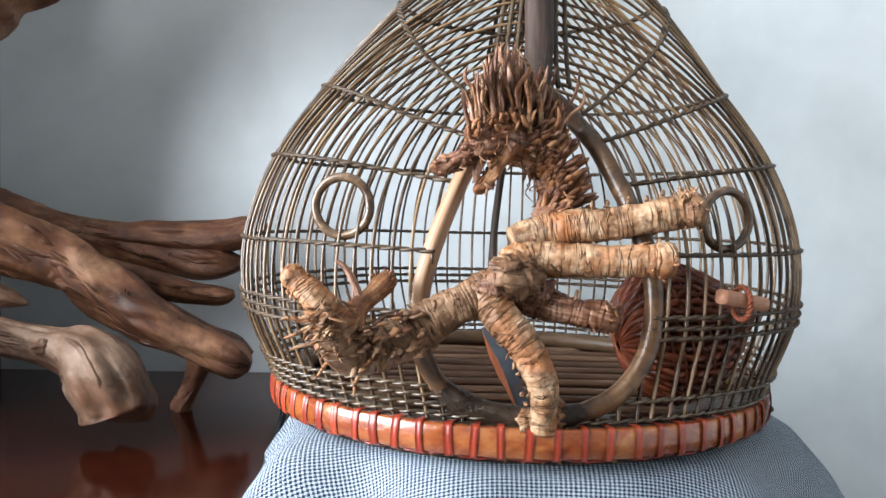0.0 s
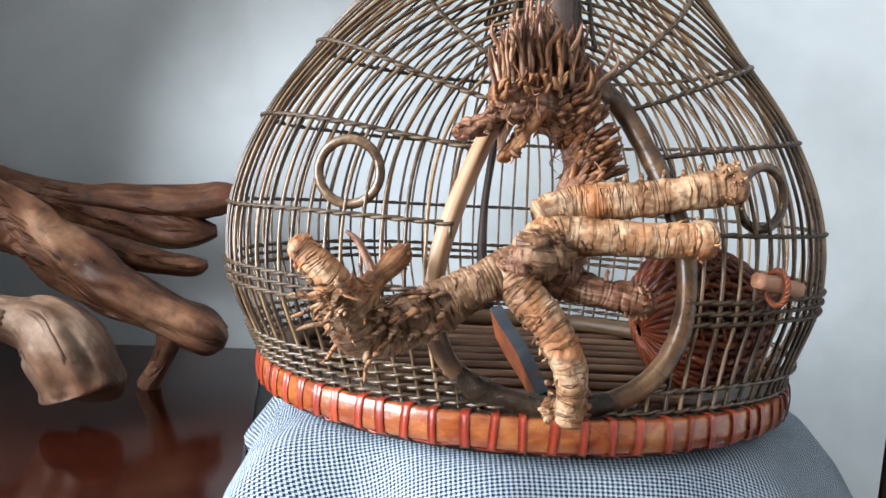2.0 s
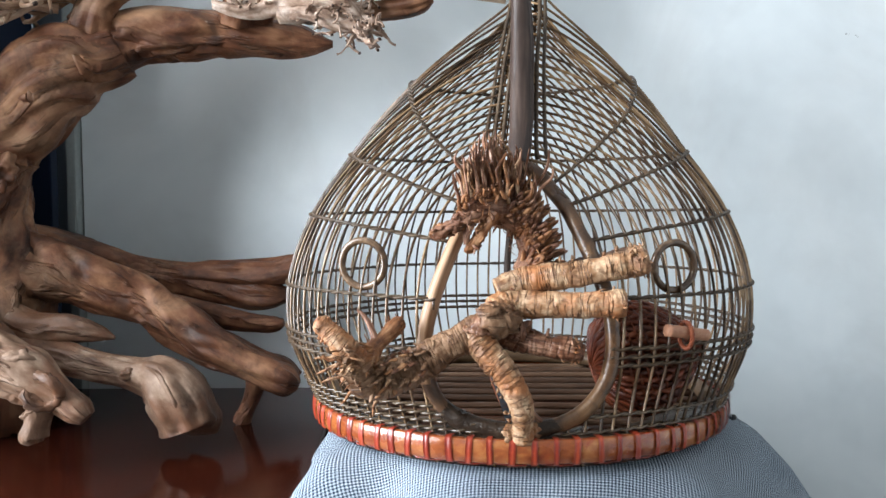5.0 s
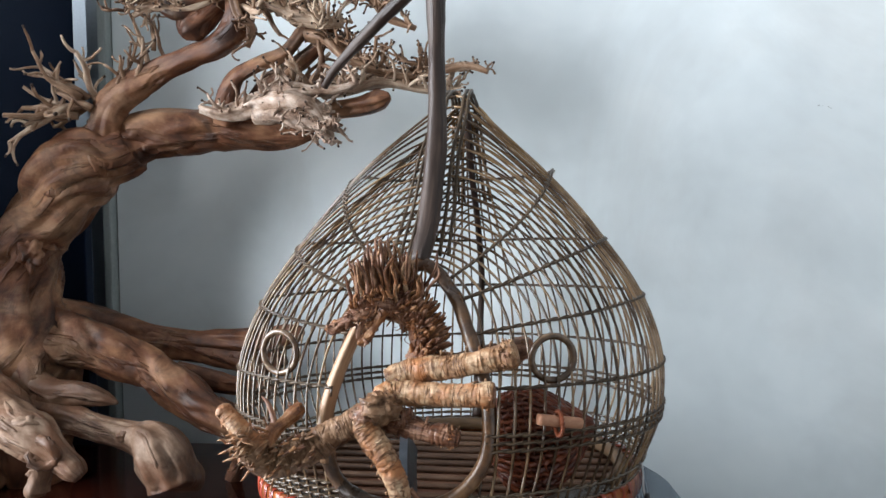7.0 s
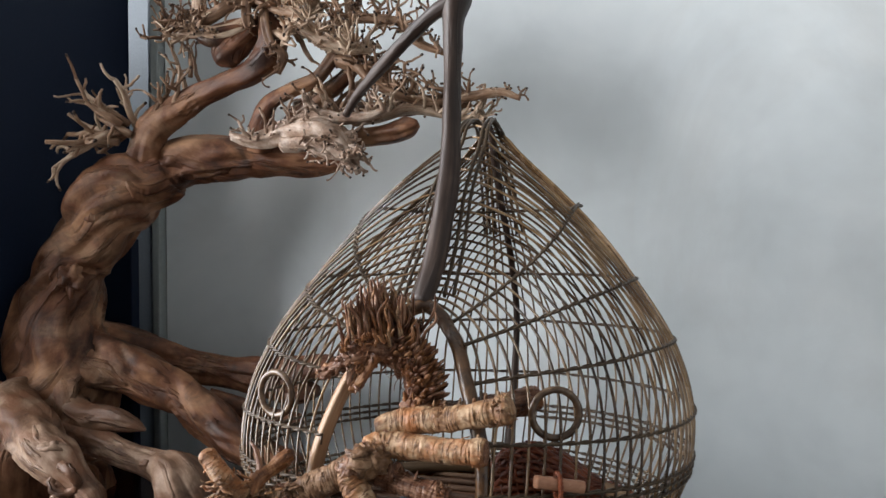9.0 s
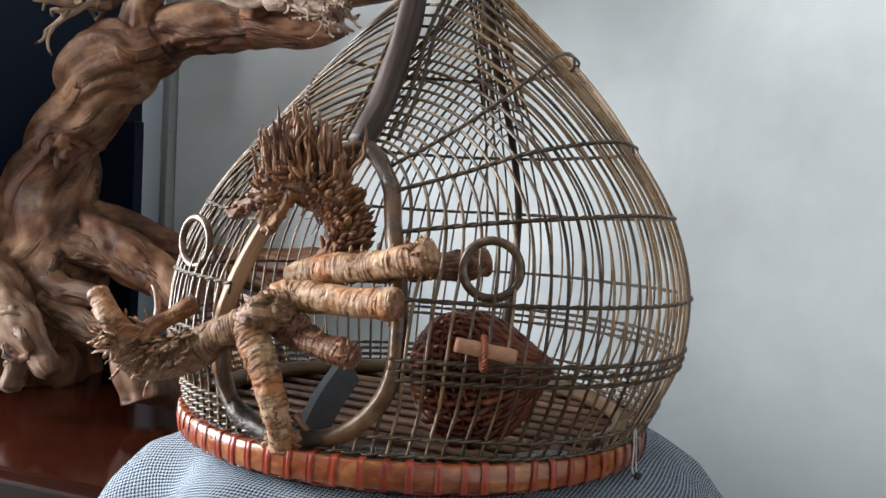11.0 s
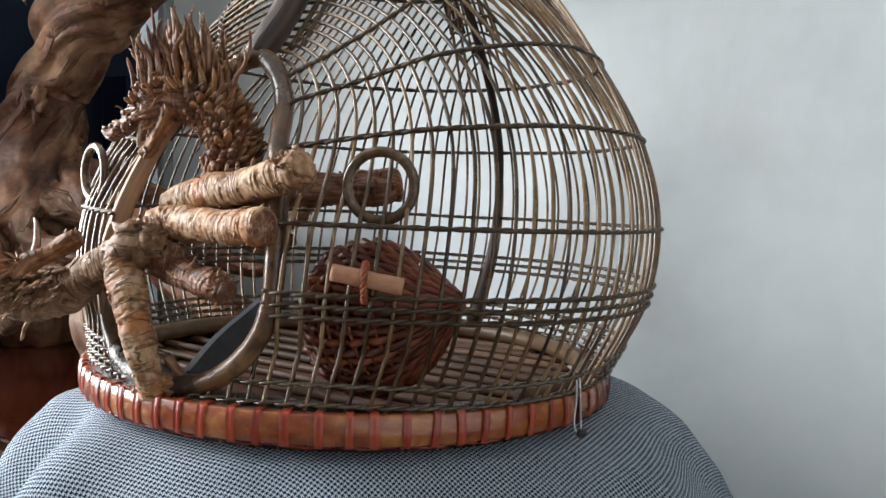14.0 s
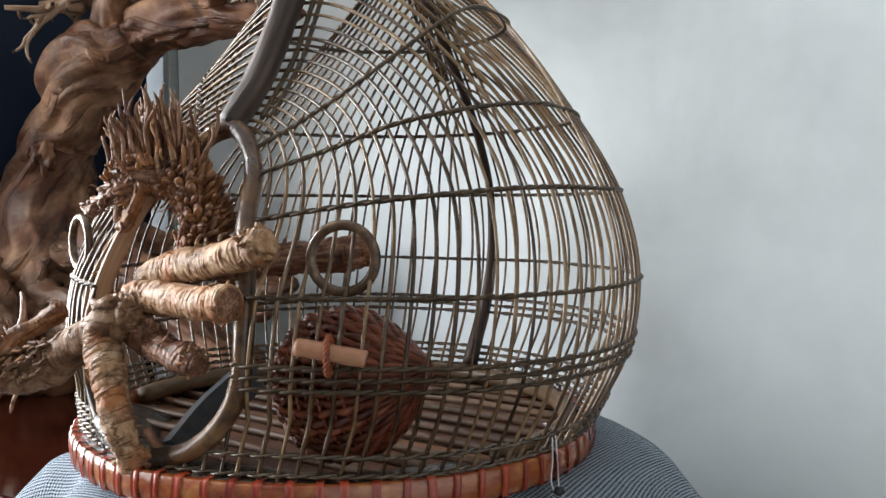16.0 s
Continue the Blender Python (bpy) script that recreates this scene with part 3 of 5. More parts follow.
def make_cage():
    cage = thing("bird_cage", CAGE, "pear-shaped rattan bird cage with amber bamboo rim on a cloth", "bird cage")
    rng = random.Random(4)
    bars = []
    for i in range(N_BARS):  # each cane rises to the ridge and bends over into it like one side of an arch
        a0 = 2 * math.pi * (i + 0.5) / N_BARS
        u = math.sin(a0)
        back = u > 0
        f = math.asin(abs(u)) * 2 / math.pi
        top = (0.398 if f > 0.87 else 0.412 - 0.17 * f**1.3) if back else 0.412 - 0.33 * f + 0.13 * f * f
        low, power = 0.12, 3.0 + 2.2 * (1 - abs(u)) ** 1.2 + (6.0 if back and f > 0.87 else 0.0)
        lean, ph = rng.uniform(-0.010, 0.010), rng.uniform(0, 6)
        line = []
        for k in range(57):
            t = k / 56
            z = -0.008 + (top + 0.008) * (0.85 * math.sin(math.pi / 2 * t) + 0.15 * t)
            w = min(1.0, max(0.0, (z - low) / (top - low)))
            side = abs(math.cos(a0)) * math.sqrt(max(0.0, 1 - w**power))
            az = math.acos(min(1.0, side)) * (1 if back else -1)
            az = az if math.cos(a0) > 0 else (math.pi - az if back else -math.pi - az)
            line.append((az + lean * math.sin(5 * t + ph) * (1 - t) ** 2, z))
        bars.append(line)
        pts = [skin(az, z) for az, z in line]
        for run in runs(pts, [not in_gate(p) for p in pts]):
            if len(run) > 2:
                g = Geo()
                g.tube(run, 0.00125 + rng.uniform(-0.0001, 0.00025), 5)
                part("bar", g, M_BAR, cage)
    # rings of two canes twined round the bars: each passes outside one bar and inside the next
    rings = [(0.3255, 0.130, 0.00125), (0.2503, 0.068, 0.00125), (0.1902, 0.032, 0.00125), (0.1233, 0.003, 0.0012), (0.0690, 0.0, 0.0013), (0.0757, 0.0, 0.0012), (0.0825, 0.0, 0.0013),
             (0.0180, 0.0, 0.0012), (0.0238, 0.0, 0.0012), (0.0296, 0.0, 0.0012), (0.0354, 0.0, 0.0011)]
    for z0, dip, r0 in rings:
        level = lambda az: z0 - ring_dip(az, dip) + 0.0012 * wob((math.cos(az), math.sin(az), z0 * 9), 2.0)
        cross = []
        for line in bars:
            for (a1, z1), (a2, z2) in zip(line, line[1:]):
                d1, d2 = z1 - level(a1), z2 - level(a2)
                if d1 <= 0 < d2:
                    cross.append((a1 + (a2 - a1) * d1 / (d1 - d2)) % (2 * math.pi))
        cross.sort()
        knots = [c for c, d in zip(cross, cross[1:] + [cross[0] + 2 * math.pi]) if d - c > 0.02]
        n = len(knots)
        for strand in (0, 1):
            pts = []
            for k in range(n):
                c, d = knots[k], knots[k + 1] if k + 1 < n else knots[0] + 2 * math.pi
                s = 1 if (k + strand) % 2 else -1
                steps = 6 if d - c < 0.12 else 14
                for j in range(steps):
                    f = j / steps
                    az = c + (d - c) * f
                    pts.append(skin(az, level(az) + s * 0.0007 * math.sin(math.pi * f), s * 0.0021 * math.cos(math.pi * f) + 0.0003))
            keep = [not in_gate(p) and not (z0 in (0.0238, 0.0354) and p[1] < 0.0 and p[0] > 0.02) for p in pts]
            start = next((k for k in range(len(pts)) if not keep[k]), 0)
            order = [(start + k) % len(pts) for k in range(len(pts))]
            if all(keep):
                order.append(start)
            for run in runs([pts[k] for k in order], [keep[k] for k in order]):
                if len(run) > 3:
                    g = Geo()
                    g.tube(run, r0, 5)
                    part("cross_ring", g, M_LOWRING if z0 < 0.04 else M_RINGWIRE, cage, "twined cane ring")
    # ribs along the ridge, front to back
    for off, r in ((-0.032, 0.0016), (-0.024, 0.0016), (-0.0155, 0.0017), (0.0155, 0.0017), (0.024, 0.0016)):
        pts = []
        for z in np.linspace(0.236, 0.405, 30):
            p = skin(-math.pi / 2, z, 0.001)
            pts.append((p[0] + off * (0.55 + 0.45 * (0.41 - z) / 0.18), p[1] + off * off * 3, p[2]))
        pts += [(0.0154 + off * 0.5, 0.025, 0.4155), (0.0154 + off * 0.45, 0.036, 0.415)]
        for z in np.linspace(0.40, 0.30, 14):
            p = skin(math.pi / 2, z, 0.001)
            pts.append((p[0] + off * (0.5 + 0.3 * (0.41 - z) / 0.1), p[1], p[2]))
        g = Geo()
        g.tube(spline(pts, 70), [r * (1.0 + 0.35 * (k % 2)) for k in range(70)], 6)
        part("ridge_rib", g, M_RINGWIRE, cage)
    pts = [skin(math.pi / 2 + 0.02 * math.sin(z * 18), z, -0.004) for z in np.linspace(0.412, 0.02, 40)]
    g = Geo()
    g.tube(pts, [0.0042 + 0.004 * max(0.0, (k - 30) / 10) for k in range(40)], 8)
    part("back_rib", g, M_HANDLE, cage, "thick dark wooden rib at the back")
    # gate hoop and its pale slat
    g = Geo()
    path = spline(HOOP[:14], 90)
    g.tube(path, [0.0064 + 0.0005 * wob(p, 90) for p in path], 14)
    part("gate_hoop", g, M_HOOP, cage, "thick polished bent cane hoop framing the opening")
    g = Geo()
    path = spline([(0.034, -0.183, 0.022), (0.020, -0.185, 0.015), (-0.003, -0.186, 0.011), (-0.030, -0.183, 0.015)], 40)
    g.tube(path, [0.0034 + 0.0032 * math.sin(math.pi * k / 39) + 0.0014 * wob(p, 130) for k, p in enumerate(path)], 12, squash=0.9)
    bend = spline(HOOP[:14], 90)[58:79]  # resin runs up both sides of the hoop
    g.tube(bend, [0.0058 + 0.0022 * min(1.0, 0.25 * min(k, 20 - k)) + 0.0007 * wob(p, 160) for k, p in enumerate(bend)], 18, shape=lambda i, a: 1 + 0.09 * np.sin(3 * a + 0.9 * i) * np.sin(0.7 * i + a))
    ledge = [(0.174 * math.cos(radians(d)), 0.174 * math.sin(radians(d)), 0.0125 + 0.0012 * wob((d, 0, 0), 0.4)) for d in np.linspace(-118, -58, 50)]
    g.tube(ledge, [0.0105 * min(1.0, 0.3 + 0.12 * min(k, 49 - k)) for k in range(50)], 10, squash=0.45)
    for k in range(26):
        g.blob((rng.uniform(-0.05, 0.05), -0.186 + rng.uniform(-0.006, 0.008), 0.0105 + rng.uniform(-0.003, 0.004)), (rng.uniform(0.003, 0.008), rng.uniform(0.002, 0.005), rng.uniform(0.002, 0.004)), rough=0.7, sub=2, seed=k)
    part("resin_lump", g, M_PITCH, cage, "black resin over the lowest part of the hoop")
    g = Geo()
    path = spline([HOOP[-4], HOOP[-3], HOOP[-2], HOOP[-1], (-0.008, -0.126, 0.224)], 40)
    g.tube(path, np.linspace(0.0072, 0.0050, 40), 16, squash=0.72, up=(0.9, -0.43, 0), shape=lambda i, a: 0.93 / np.maximum(np.abs(np.cos(a)), np.abs(np.sin(a))) ** 0.75)
    part("gate_slat", g, M_SLAT, cage, "pale flat split-cane side of the opening")
    # two small round rings
    for az, z, c in ((0, 0.148, (-0.1288, -0.1414)), (1, 0.145, (0.1222, -0.1411))):
        d = Vector((c[0], c[1] - 0.026, 0)).normalized()
        turn = radians(-66 if az else -106)
        s = Vector((-math.sin(turn), math.cos(turn), 0))
        ctr = Vector((c[0], c[1], z)) + d * 0.004
        g = Geo()
        g.tube([tuple(ctr + s * 0.0195 * math.cos(t) + Vector((0, 0, 0.0195 * math.sin(t)))) for t in np.linspace(0, 2 * math.pi, 40, endpoint=False)], 0.0031, 10, closed=True)
        part("eye_ring", g, M_EYE, cage, "small round brown cane ring")
    # rim
    g = Geo()
    g.lathe([(0.1905, -0.0030), (0.1985, -0.0036), (0.2002, -0.0024), (0.2012, 0.004), (0.2010, 0.010), (0.2003, 0.0142), (0.1988, 0.0154), (0.1905, 0.0148)], 148)
    rim = part("rim", g, M_RIM, cage, "amber lacquered bamboo rim")
    path = [(0.1895, -0.0040), (0.1990, -0.0047), (0.2012, -0.0032), (0.2023, 0.004), (0.2021, 0.010), (0.2013, 0.0150), (0.1992, 0.0165), (0.1895, 0.0160)]
    binds = []
    for w in (0.0112, 0.0138, 0.0122):
        g = Geo()
        a = np.linspace(-w, w, 5)
        vs = [((r + 0.0004 * math.sin(5 * t / w)) * math.cos(t), r * math.sin(t), z) for r, z in path for t in a]
        g.add(vs, [(j * 5 + i, j * 5 + i + 1, (j + 1) * 5 + i + 1, (j + 1) * 5 + i) for j in range(7) for i in range(4)])
        binds.append(g.mesh("binding"))
    for k in range(74):
        b = part("binding", binds[k % 3], M_BAND, rim)
        b.matrix_local = Matrix.Rotation(2 * math.pi * (k + rng.uniform(-0.11, 0.11)) / 74, 4, "Z") @ Matrix.Translation((0.2, 0, 0.006)) @ Matrix.Rotation(rng.uniform(-0.07, 0.07), 4, "X") @ Matrix.Translation((-0.2, 0, -0.006))
    g = Geo()
    g.tube([((0.1965 + 0.0012 * math.sin(9 * k)) * math.cos(t), (0.1965 + 0.0012 * math.sin(9 * k)) * math.sin(t), -0.0044 + 0.0008 * math.cos(7 * k)) for k, t in enumerate(np.linspace(0, 2 * math.pi, 300, endpoint=False))], 0.0009, 5, closed=True)
    part("edge_lace", g, M_BAND, rim)
    # floor: woven base, strips, inner ring and the dark front sill
    g = Geo()
    g.lathe([(0.0, -0.009), (0.19, -0.009), (0.19, -0.004), (0.0, -0.004)], 80)
    part("base_board", g, M_PITCH, cage)
    for y in np.arange(-0.112, 0.180, 0.0290):
        w = math.sqrt(0.184**2 - min(0.178, abs(y) + 0.012) ** 2)
        g = Geo()
        g.box((-w, y - 0.0130, -0.004), (w, y + 0.0130, 0.0015 + rng.uniform(0, 0.001)), bevel=0.001)
        part("floor_board", g, M_SLATFLOOR, cage, smooth=False)
        g = Geo()
        yy = y + 0.0145 + rng.uniform(-0.002, 0.002)
        w = math.sqrt(max(0.003, 0.184**2 - yy * yy))
        g.tube([(x, yy + 0.0018 * wob((x * 6, y * 30, 0), 1), 0.0052 + 0.0012 * wob((x * 9, y * 30, 5), 1)) for x in np.linspace(-w, w, 18)], 0.0035 + rng.uniform(-0.0006, 0.0007), 8, squash=0.85)
        part("floor_rod", g, M_RODFLOOR, cage)
    g = Geo()
    g.tube([(0.181 * math.cos(t), 0.181 * math.sin(t), 0.014) for t in np.linspace(radians(-16), radians(200), 70)], 0.0075, 10)
    part("base_hoop", g, M_INNER, cage, "thick pale cane hoop round the inside")
    g = Geo()
    g.lathe([(0.14, -0.004), (0.1935, -0.004), (0.1945, 0.0150), (0.186, 0.0165), (0.168, 0.013), (0.14, 0.004)], 50, radians(-150), radians(-25))
    part("front_sill", g, M_PITCH, cage, "dark shiny resin sill at the opening")
    # wire clip with a tag
    clip = new("clip")
    clip.parent = cage
    clip.matrix_local = Matrix.Rotation(-0.125, 4, "Z")
    for s in (-0.0025, 0.0025):
        g = Geo()
        g.tube(spline([(0.196, s * 0.4, 0.034), (0.202, s * 0.7, 0.030), (0.2045, s, 0.014), (0.205, s * 1.6, -0.004), (0.207, s * 0.6, -0.010)], 24), 0.0006, 6)
        part("wire", g, M_WIRE, clip)
    g = Geo()
    g.blob((0.208, 0.0, -0.0085), (0.0035, 0.0045, 0.003), sub=2)
    part("tag", g, M_LEAD, clip)
    return cage


make_cage()


def make_handle():
    """The forked branch that carries the cage."""
    h = thing("cage_handle", CAGE, "forked grey-brown branch fixed as a hook to the cage", "hook")
    g = Geo()
    main = spline([(-0.002, -0.117, 0.230, 0.0085), (0.0, -0.108, 0.242, 0.0098), (0.002, -0.094, 0.262, 0.0104), (0.003, -0.074, 0.300, 0.0106), (0.004, -0.056, 0.345, 0.0106), (0.003, -0.044, 0.400, 0.0092), (0.002, -0.037, 0.470, 0.0090), (0.002, -0.033, 0.508, 0.0118), (0.004, -0.028, 0.530, 0.0150), (0.010, -0.016, 0.570, 0.0142), (0.020, 0.0, 0.626, 0.0138), (0.0225, 0.004, 0.642, 0.0110), (0.0235, 0.006, 0.648, 0.004)], 70)
    g.tube(main[:, :3], [p[3] * (1 + 0.08 * wob(p[:3], 40) + 0.05 * wob(p[:3], 130)) for p in main], 22, shape=lambda i, a: 1 + 0.05 * np.sin(3 * a + i * 0.1) + 0.028 * np.sin(7 * a - 0.13 * i) * np.sin(0.31 * i + 2 * a))
    part("stem", g, M_HANDLE, h)
    g = Geo()
    br = spline([(0.004, -0.034, 0.526, 0.0100), (-0.020, -0.028, 0.516, 0.0080), (-0.055, -0.012, 0.497, 0.0070), (-0.100, 0.008, 0.468, 0.0066), (-0.130, 0.024, 0.447, 0.0058), (-0.146, 0.033, 0.430, 0.004)], 40)
    g.tube(br[:, :3], [p[3] * (1 + 0.10 * wob(p[:3], 50) + 0.06 * wob(p[:3], 140)) for p in br], 18, shape=lambda i, a: 1 + 0.06 * np.sin(2 * a + i * 0.2) + 0.03 * np.sin(5 * a - 0.2 * i))
    part("side_branch", g, M_HANDLE, h)


make_handle()


def make_nest():
    """An egg of wicker: strands run from end to end, over and under hoops."""
    m = CAGE @ pose(0.107, -0.111, 0.0660, 0, -14, 6)
    nest = thing("nest_basket", m, "red-brown woven wicker nest basket inside the cage", "nest basket")
    xs = np.array([-0.047, -0.043, -0.031, -0.012, 0.010, 0.028, 0.041, 0.053])
    rs = np.array([0.005, 0.022, 0.0395, 0.0465, 0.0425, 0.030, 0.0165, 0.004])
    rad = lambda x: float(smooth_interp(x, xs, rs))
    g = Geo()
    sec = [(rad(x) - 0.0026, x) for x in np.linspace(-0.045, 0.0515, 36)]
    g.lathe(sec + [(r - 0.002, x) for r, x in reversed(sec) if r > 0.006], 40)
    shell = part("lining", g, M_NEST, nest)
    shell.matrix_local = Matrix.Rotation(math.pi / 2, 4, "Y")
    hoops = np.linspace(-0.044, 0.048, 15)
    n = 46
    for k in range(n):
        t0 = 2 * math.pi * k / n
        pts = []
        for x in np.linspace(-0.0468, 0.0528, 50):
            ph = np.interp(x, hoops, np.arange(15))
            rr = rad(x) + 0.0013 * math.cos(math.pi * (ph + k)) + 0.0008 * wob((x * 50, k, 0), 1.3)
            t = t0 + 0.6 * (x + 0.05) / 0.12 + 0.02 * wob((x * 40, k * 3.1, 5), 1.0)
            pts.append((x, rr * math.cos(t), rr * math.sin(t)))
        g = Geo()
        g.tube(pts, [0.0028 * min(1.0, 0.35 + rad(p[0]) / 0.05) for p in pts], 6, squash=0.75, up=(1, 0, 0))
        part("strand", g, M_NEST, nest)
    for x in hoops:
        g = Geo()
        g.tube([(x, rad(x) * math.cos(t), rad(x) * math.sin(t)) for t in np.linspace(0, 2 * math.pi, 44, endpoint=False)], 0.0013, 5, closed=True)
        part("hoop", g, M_NEST, nest)


make_nest()


def make_toggle():
    t = thing("toggle_bar", CAGE, "short pinkish wooden toggle bar tied to the cage bars", "toggle")
    g = Geo()
    path = spline([(0.1135, -0.172, 0.0965), (0.130, -0.163, 0.0935), (0.1485, -0.153, 0.0900)], 16)
    g.tube(path, [0.0052 + 0.0004 * wob(p, 120) for p in path], 12, shape=lambda i, a: 0.92 / np.maximum(np.abs(np.cos(a)), np.abs(np.sin(a))) ** 0.7)
    part("bar_stick", g, M_TOGGLE, t)
    g = Geo()
    c, ax = Vector((0.130, -0.163, 0.0930)), Vector((0.85, 0.5, -0.1)).normalized()
    s, u = ax.cross(Vector((0, 0, 1))).normalized(), Vector((0, 0, 1))
    for k in range(3):  # three plies laid round each other
        loop = []
        for a in np.linspace(0, 2 * math.pi, 60, endpoint=False):
            w = 7 * a + 2.094 * k
            r = 0.0010 * math.cos(w)
            loop.append(tuple(c + ax * 0.0011 * math.sin(w) + s * (0.0074 + r) * math.cos(a) + u * ((0.0105 + r) * math.sin(a) - 0.0015)))
        g.tube(loop, 0.0011, 6, closed=True)
    part("cord", g, M_NEST, t, "reddish cord loop")


make_toggle()


def make_plank():
    g = Geo()
    path = spline([(-0.006, -0.158, 0.012), (-0.014, -0.125, 0.030), (-0.022, -0.092, 0.042), (-0.026, -0.072, 0.050)], 16)
    g.tube(path, 0.0125, 8, squash=0.34, up=(1.0, -0.1, 0.25), shape=lambda i, a: 1 / np.maximum(np.abs(np.cos(a)), np.abs(np.sin(a))))
    me = g.mesh("feed_plank", False)
    me.materials.append(M_BLADE)
    me.materials.append(M_RUSTPLANK)
    for p in me.polygons:  # one face is rusty red, the others slate
        p.material_index = 1 if p.normal.x > 0.5 else 0
    ob = part("feed_plank", me, M_BLADE, smooth=False)
    ob.matrix_world = CAGE
    tagged(ob, "worn plank with a slate-blue and a rust-red face", "plank")


make_plank()


# ---- the carved root figure at the gate ----
def gnarl(g, pts, n=70, sides=18, rings=0.05, lumps=0.09, pitch=0.0042, seed=0, shag=0.10):
    """A dried root: sleeves of wrinkled skin, each lapping over the next, with lumps and flakes; pts are x, y, z, radius."""
    n, sides = int(n * 2.4), int(sides * 1.4)
    p = spline(pts, n)
    s = np.concatenate([[0], np.cumsum(np.linalg.norm(np.diff(p[:, :3], axis=0), axis=1))])

    def shape(i, a):
        out = np.empty(len(a))
        for k, t in enumerate(a):
            c, d = math.cos(t), math.sin(t)
            q = Vector((s[i] * 70 + seed, c * 0.9, d * 0.9))
            ph = s[i] / pitch + 0.55 * noise.noise(Vector((c * 1.3, d * 1.3, s[i] * 60 + seed))) + 1.3 * noise.noise(Vector((s[i] * 120, seed, 0)))
            f = ph % 1.0
            deep = max(0.15, 0.6 + 1.4 * noise.noise(q * 1.7))
            sleeve = (f - 0.5) * deep - 1.1 * deep * math.exp(-(min(f, 1 - f) / 0.09) ** 2)
            flake = max(0.0, noise.noise(Vector((s[i] * 300 + seed, c * 3, d * 3))) - 0.2)
            out[k] = 1 + rings * sleeve + lumps * noise.noise(q * 0.9) + 0.05 * noise.noise(q * 2.4) + 0.02 * noise.noise(q * 7) + shag * flake
        return out

    g.tube(p[:, :3], p[:, 3], sides, shape=shape)
    return p


def make_figure():
    rng = random.Random(11)
    pale, dark, rust, tan = Geo(), Geo(), Geo(), Geo()
    unit = lambda v: np.asarray(v, float) / (np.linalg.norm(v) + 1e-12)

    def rod(g, base, way, length, r, wave=0.06, bend=0.1, flat=1.0, sides=6, n=9, tip=0.7):
        """A rootlet with a blunt round end, bent and a little wavy."""
        way = unit(way)
        side = unit(np.cross(way, (rng.uniform(-1, 1), rng.uniform(-1, 1), rng.uniform(-0.4, 0.4))))
        t = np.linspace(0, 1, n)
        f, ph = rng.uniform(5, 9), rng.uniform(0, 6)
        pts = np.array(base) + np.outer(t * length, way) + np.outer(length * (bend * t**2 + wave * t * np.sin(f * t + ph)), side)
        end = np.sqrt(np.clip(1 - (np.clip(t - 0.78, 0, 1) / 0.225) ** 2, 0.02, 1))
        g.tube(pts, r * (1 - (1 - tip) * t) * end * (1 + 0.2 * np.array([wob(q, 170) for q in pts])), sides, squash=flat)

    # the two stout forelimbs, the standing leg and the body
    gnarl(pale, [(-0.042, -0.188, 0.100, 0.0110), (-0.034, -0.194, 0.090, 0.0114), (-0.013, -0.203, 0.066, 0.0106), (-0.002, -0.204, 0.042, 0.0094), (0.000, -0.198, 0.022, 0.0080), (0.000, -0.196, 0.014, 0.0088)], 90, 22, rings=0.10, pitch=0.0058, lumps=0.14, seed=1)
    gnarl(pale, [(-0.028, -0.186, 0.106, 0.012), (-0.011, -0.176, 0.1165, 0.0118), (0.020, -0.180, 0.1175, 0.0106), (0.055, -0.186, 0.1185, 0.0101), (0.0745, -0.188, 0.1195, 0.0108), (0.0785, -0.188, 0.1196, 0.0100)], 110, 24, rings=0.05, pitch=0.0072, lumps=0.12, seed=2)
    gnarl(pale, [(-0.020, -0.170, 0.128, 0.010), (0.0, -0.166, 0.1345, 0.0118), (0.030, -0.172, 0.1395, 0.0108), (0.060, -0.176, 0.1445, 0.0101), (0.085, -0.177, 0.1500, 0.0110), (0.0945, -0.178, 0.1525, 0.0114), (0.0975, -0.178, 0.1533, 0.0085)], 110, 24, rings=0.055, pitch=0.0078, lumps=0.14, seed=3)
    gnarl(dark, [(0.0772, -0.188, 0.11965, 0.0088), (0.0790, -0.188, 0.1197, 0.0086), (0.0794, -0.188, 0.1197, 0.0070)], 8, 16, rings=0.0, seed=31)
    gnarl(tan, [(-0.010, -0.187, 0.108, 0.011), (-0.030, -0.188, 0.100, 0.0128), (-0.052, -0.191, 0.090, 0.0125), (-0.066, -0.193, 0.084, 0.0118)], 60, 22, rings=0.07, lumps=0.16, seed=4)
    gnarl(tan, [(-0.056, -0.192, 0.088, 0.0112), (-0.072, -0.194, 0.078, 0.0130), (-0.092, -0.198, 0.067, 0.0136), (-0.1094, -0.204, 0.0600, 0.0120), (-0.1218, -0.215, 0.0650, 0.0122), (-0.1265, -0.224, 0.0780, 0.0105)], 80, 22, rings=0.12, lumps=0.22, pitch=0.0055, seed=5)
    gnarl(pale, [(-0.1203, -0.219, 0.0740, 0.0098), (-0.1296, -0.224, 0.0880, 0.0098), (-0.1390, -0.225, 0.0980, 0.0084), (-0.1470, -0.222, 0.1050, 0.0078), (-0.1515, -0.221, 0.1085, 0.0072), (-0.1540, -0.220, 0.1105, 0.0040)], 60, 18, lumps=0.25, seed=6)
    gnarl(rust, [(-0.1187, -0.214, 0.0760, 0.0085), (-0.1156, -0.205, 0.0860, 0.0070), (-0.1062, -0.192, 0.0944, 0.0064), (-0.097, -0.183, 0.1025, 0.0062), (-0.0945, -0.181, 0.1035, 0.0048)], 50, 16, lumps=0.25, rings=0.1, seed=7)
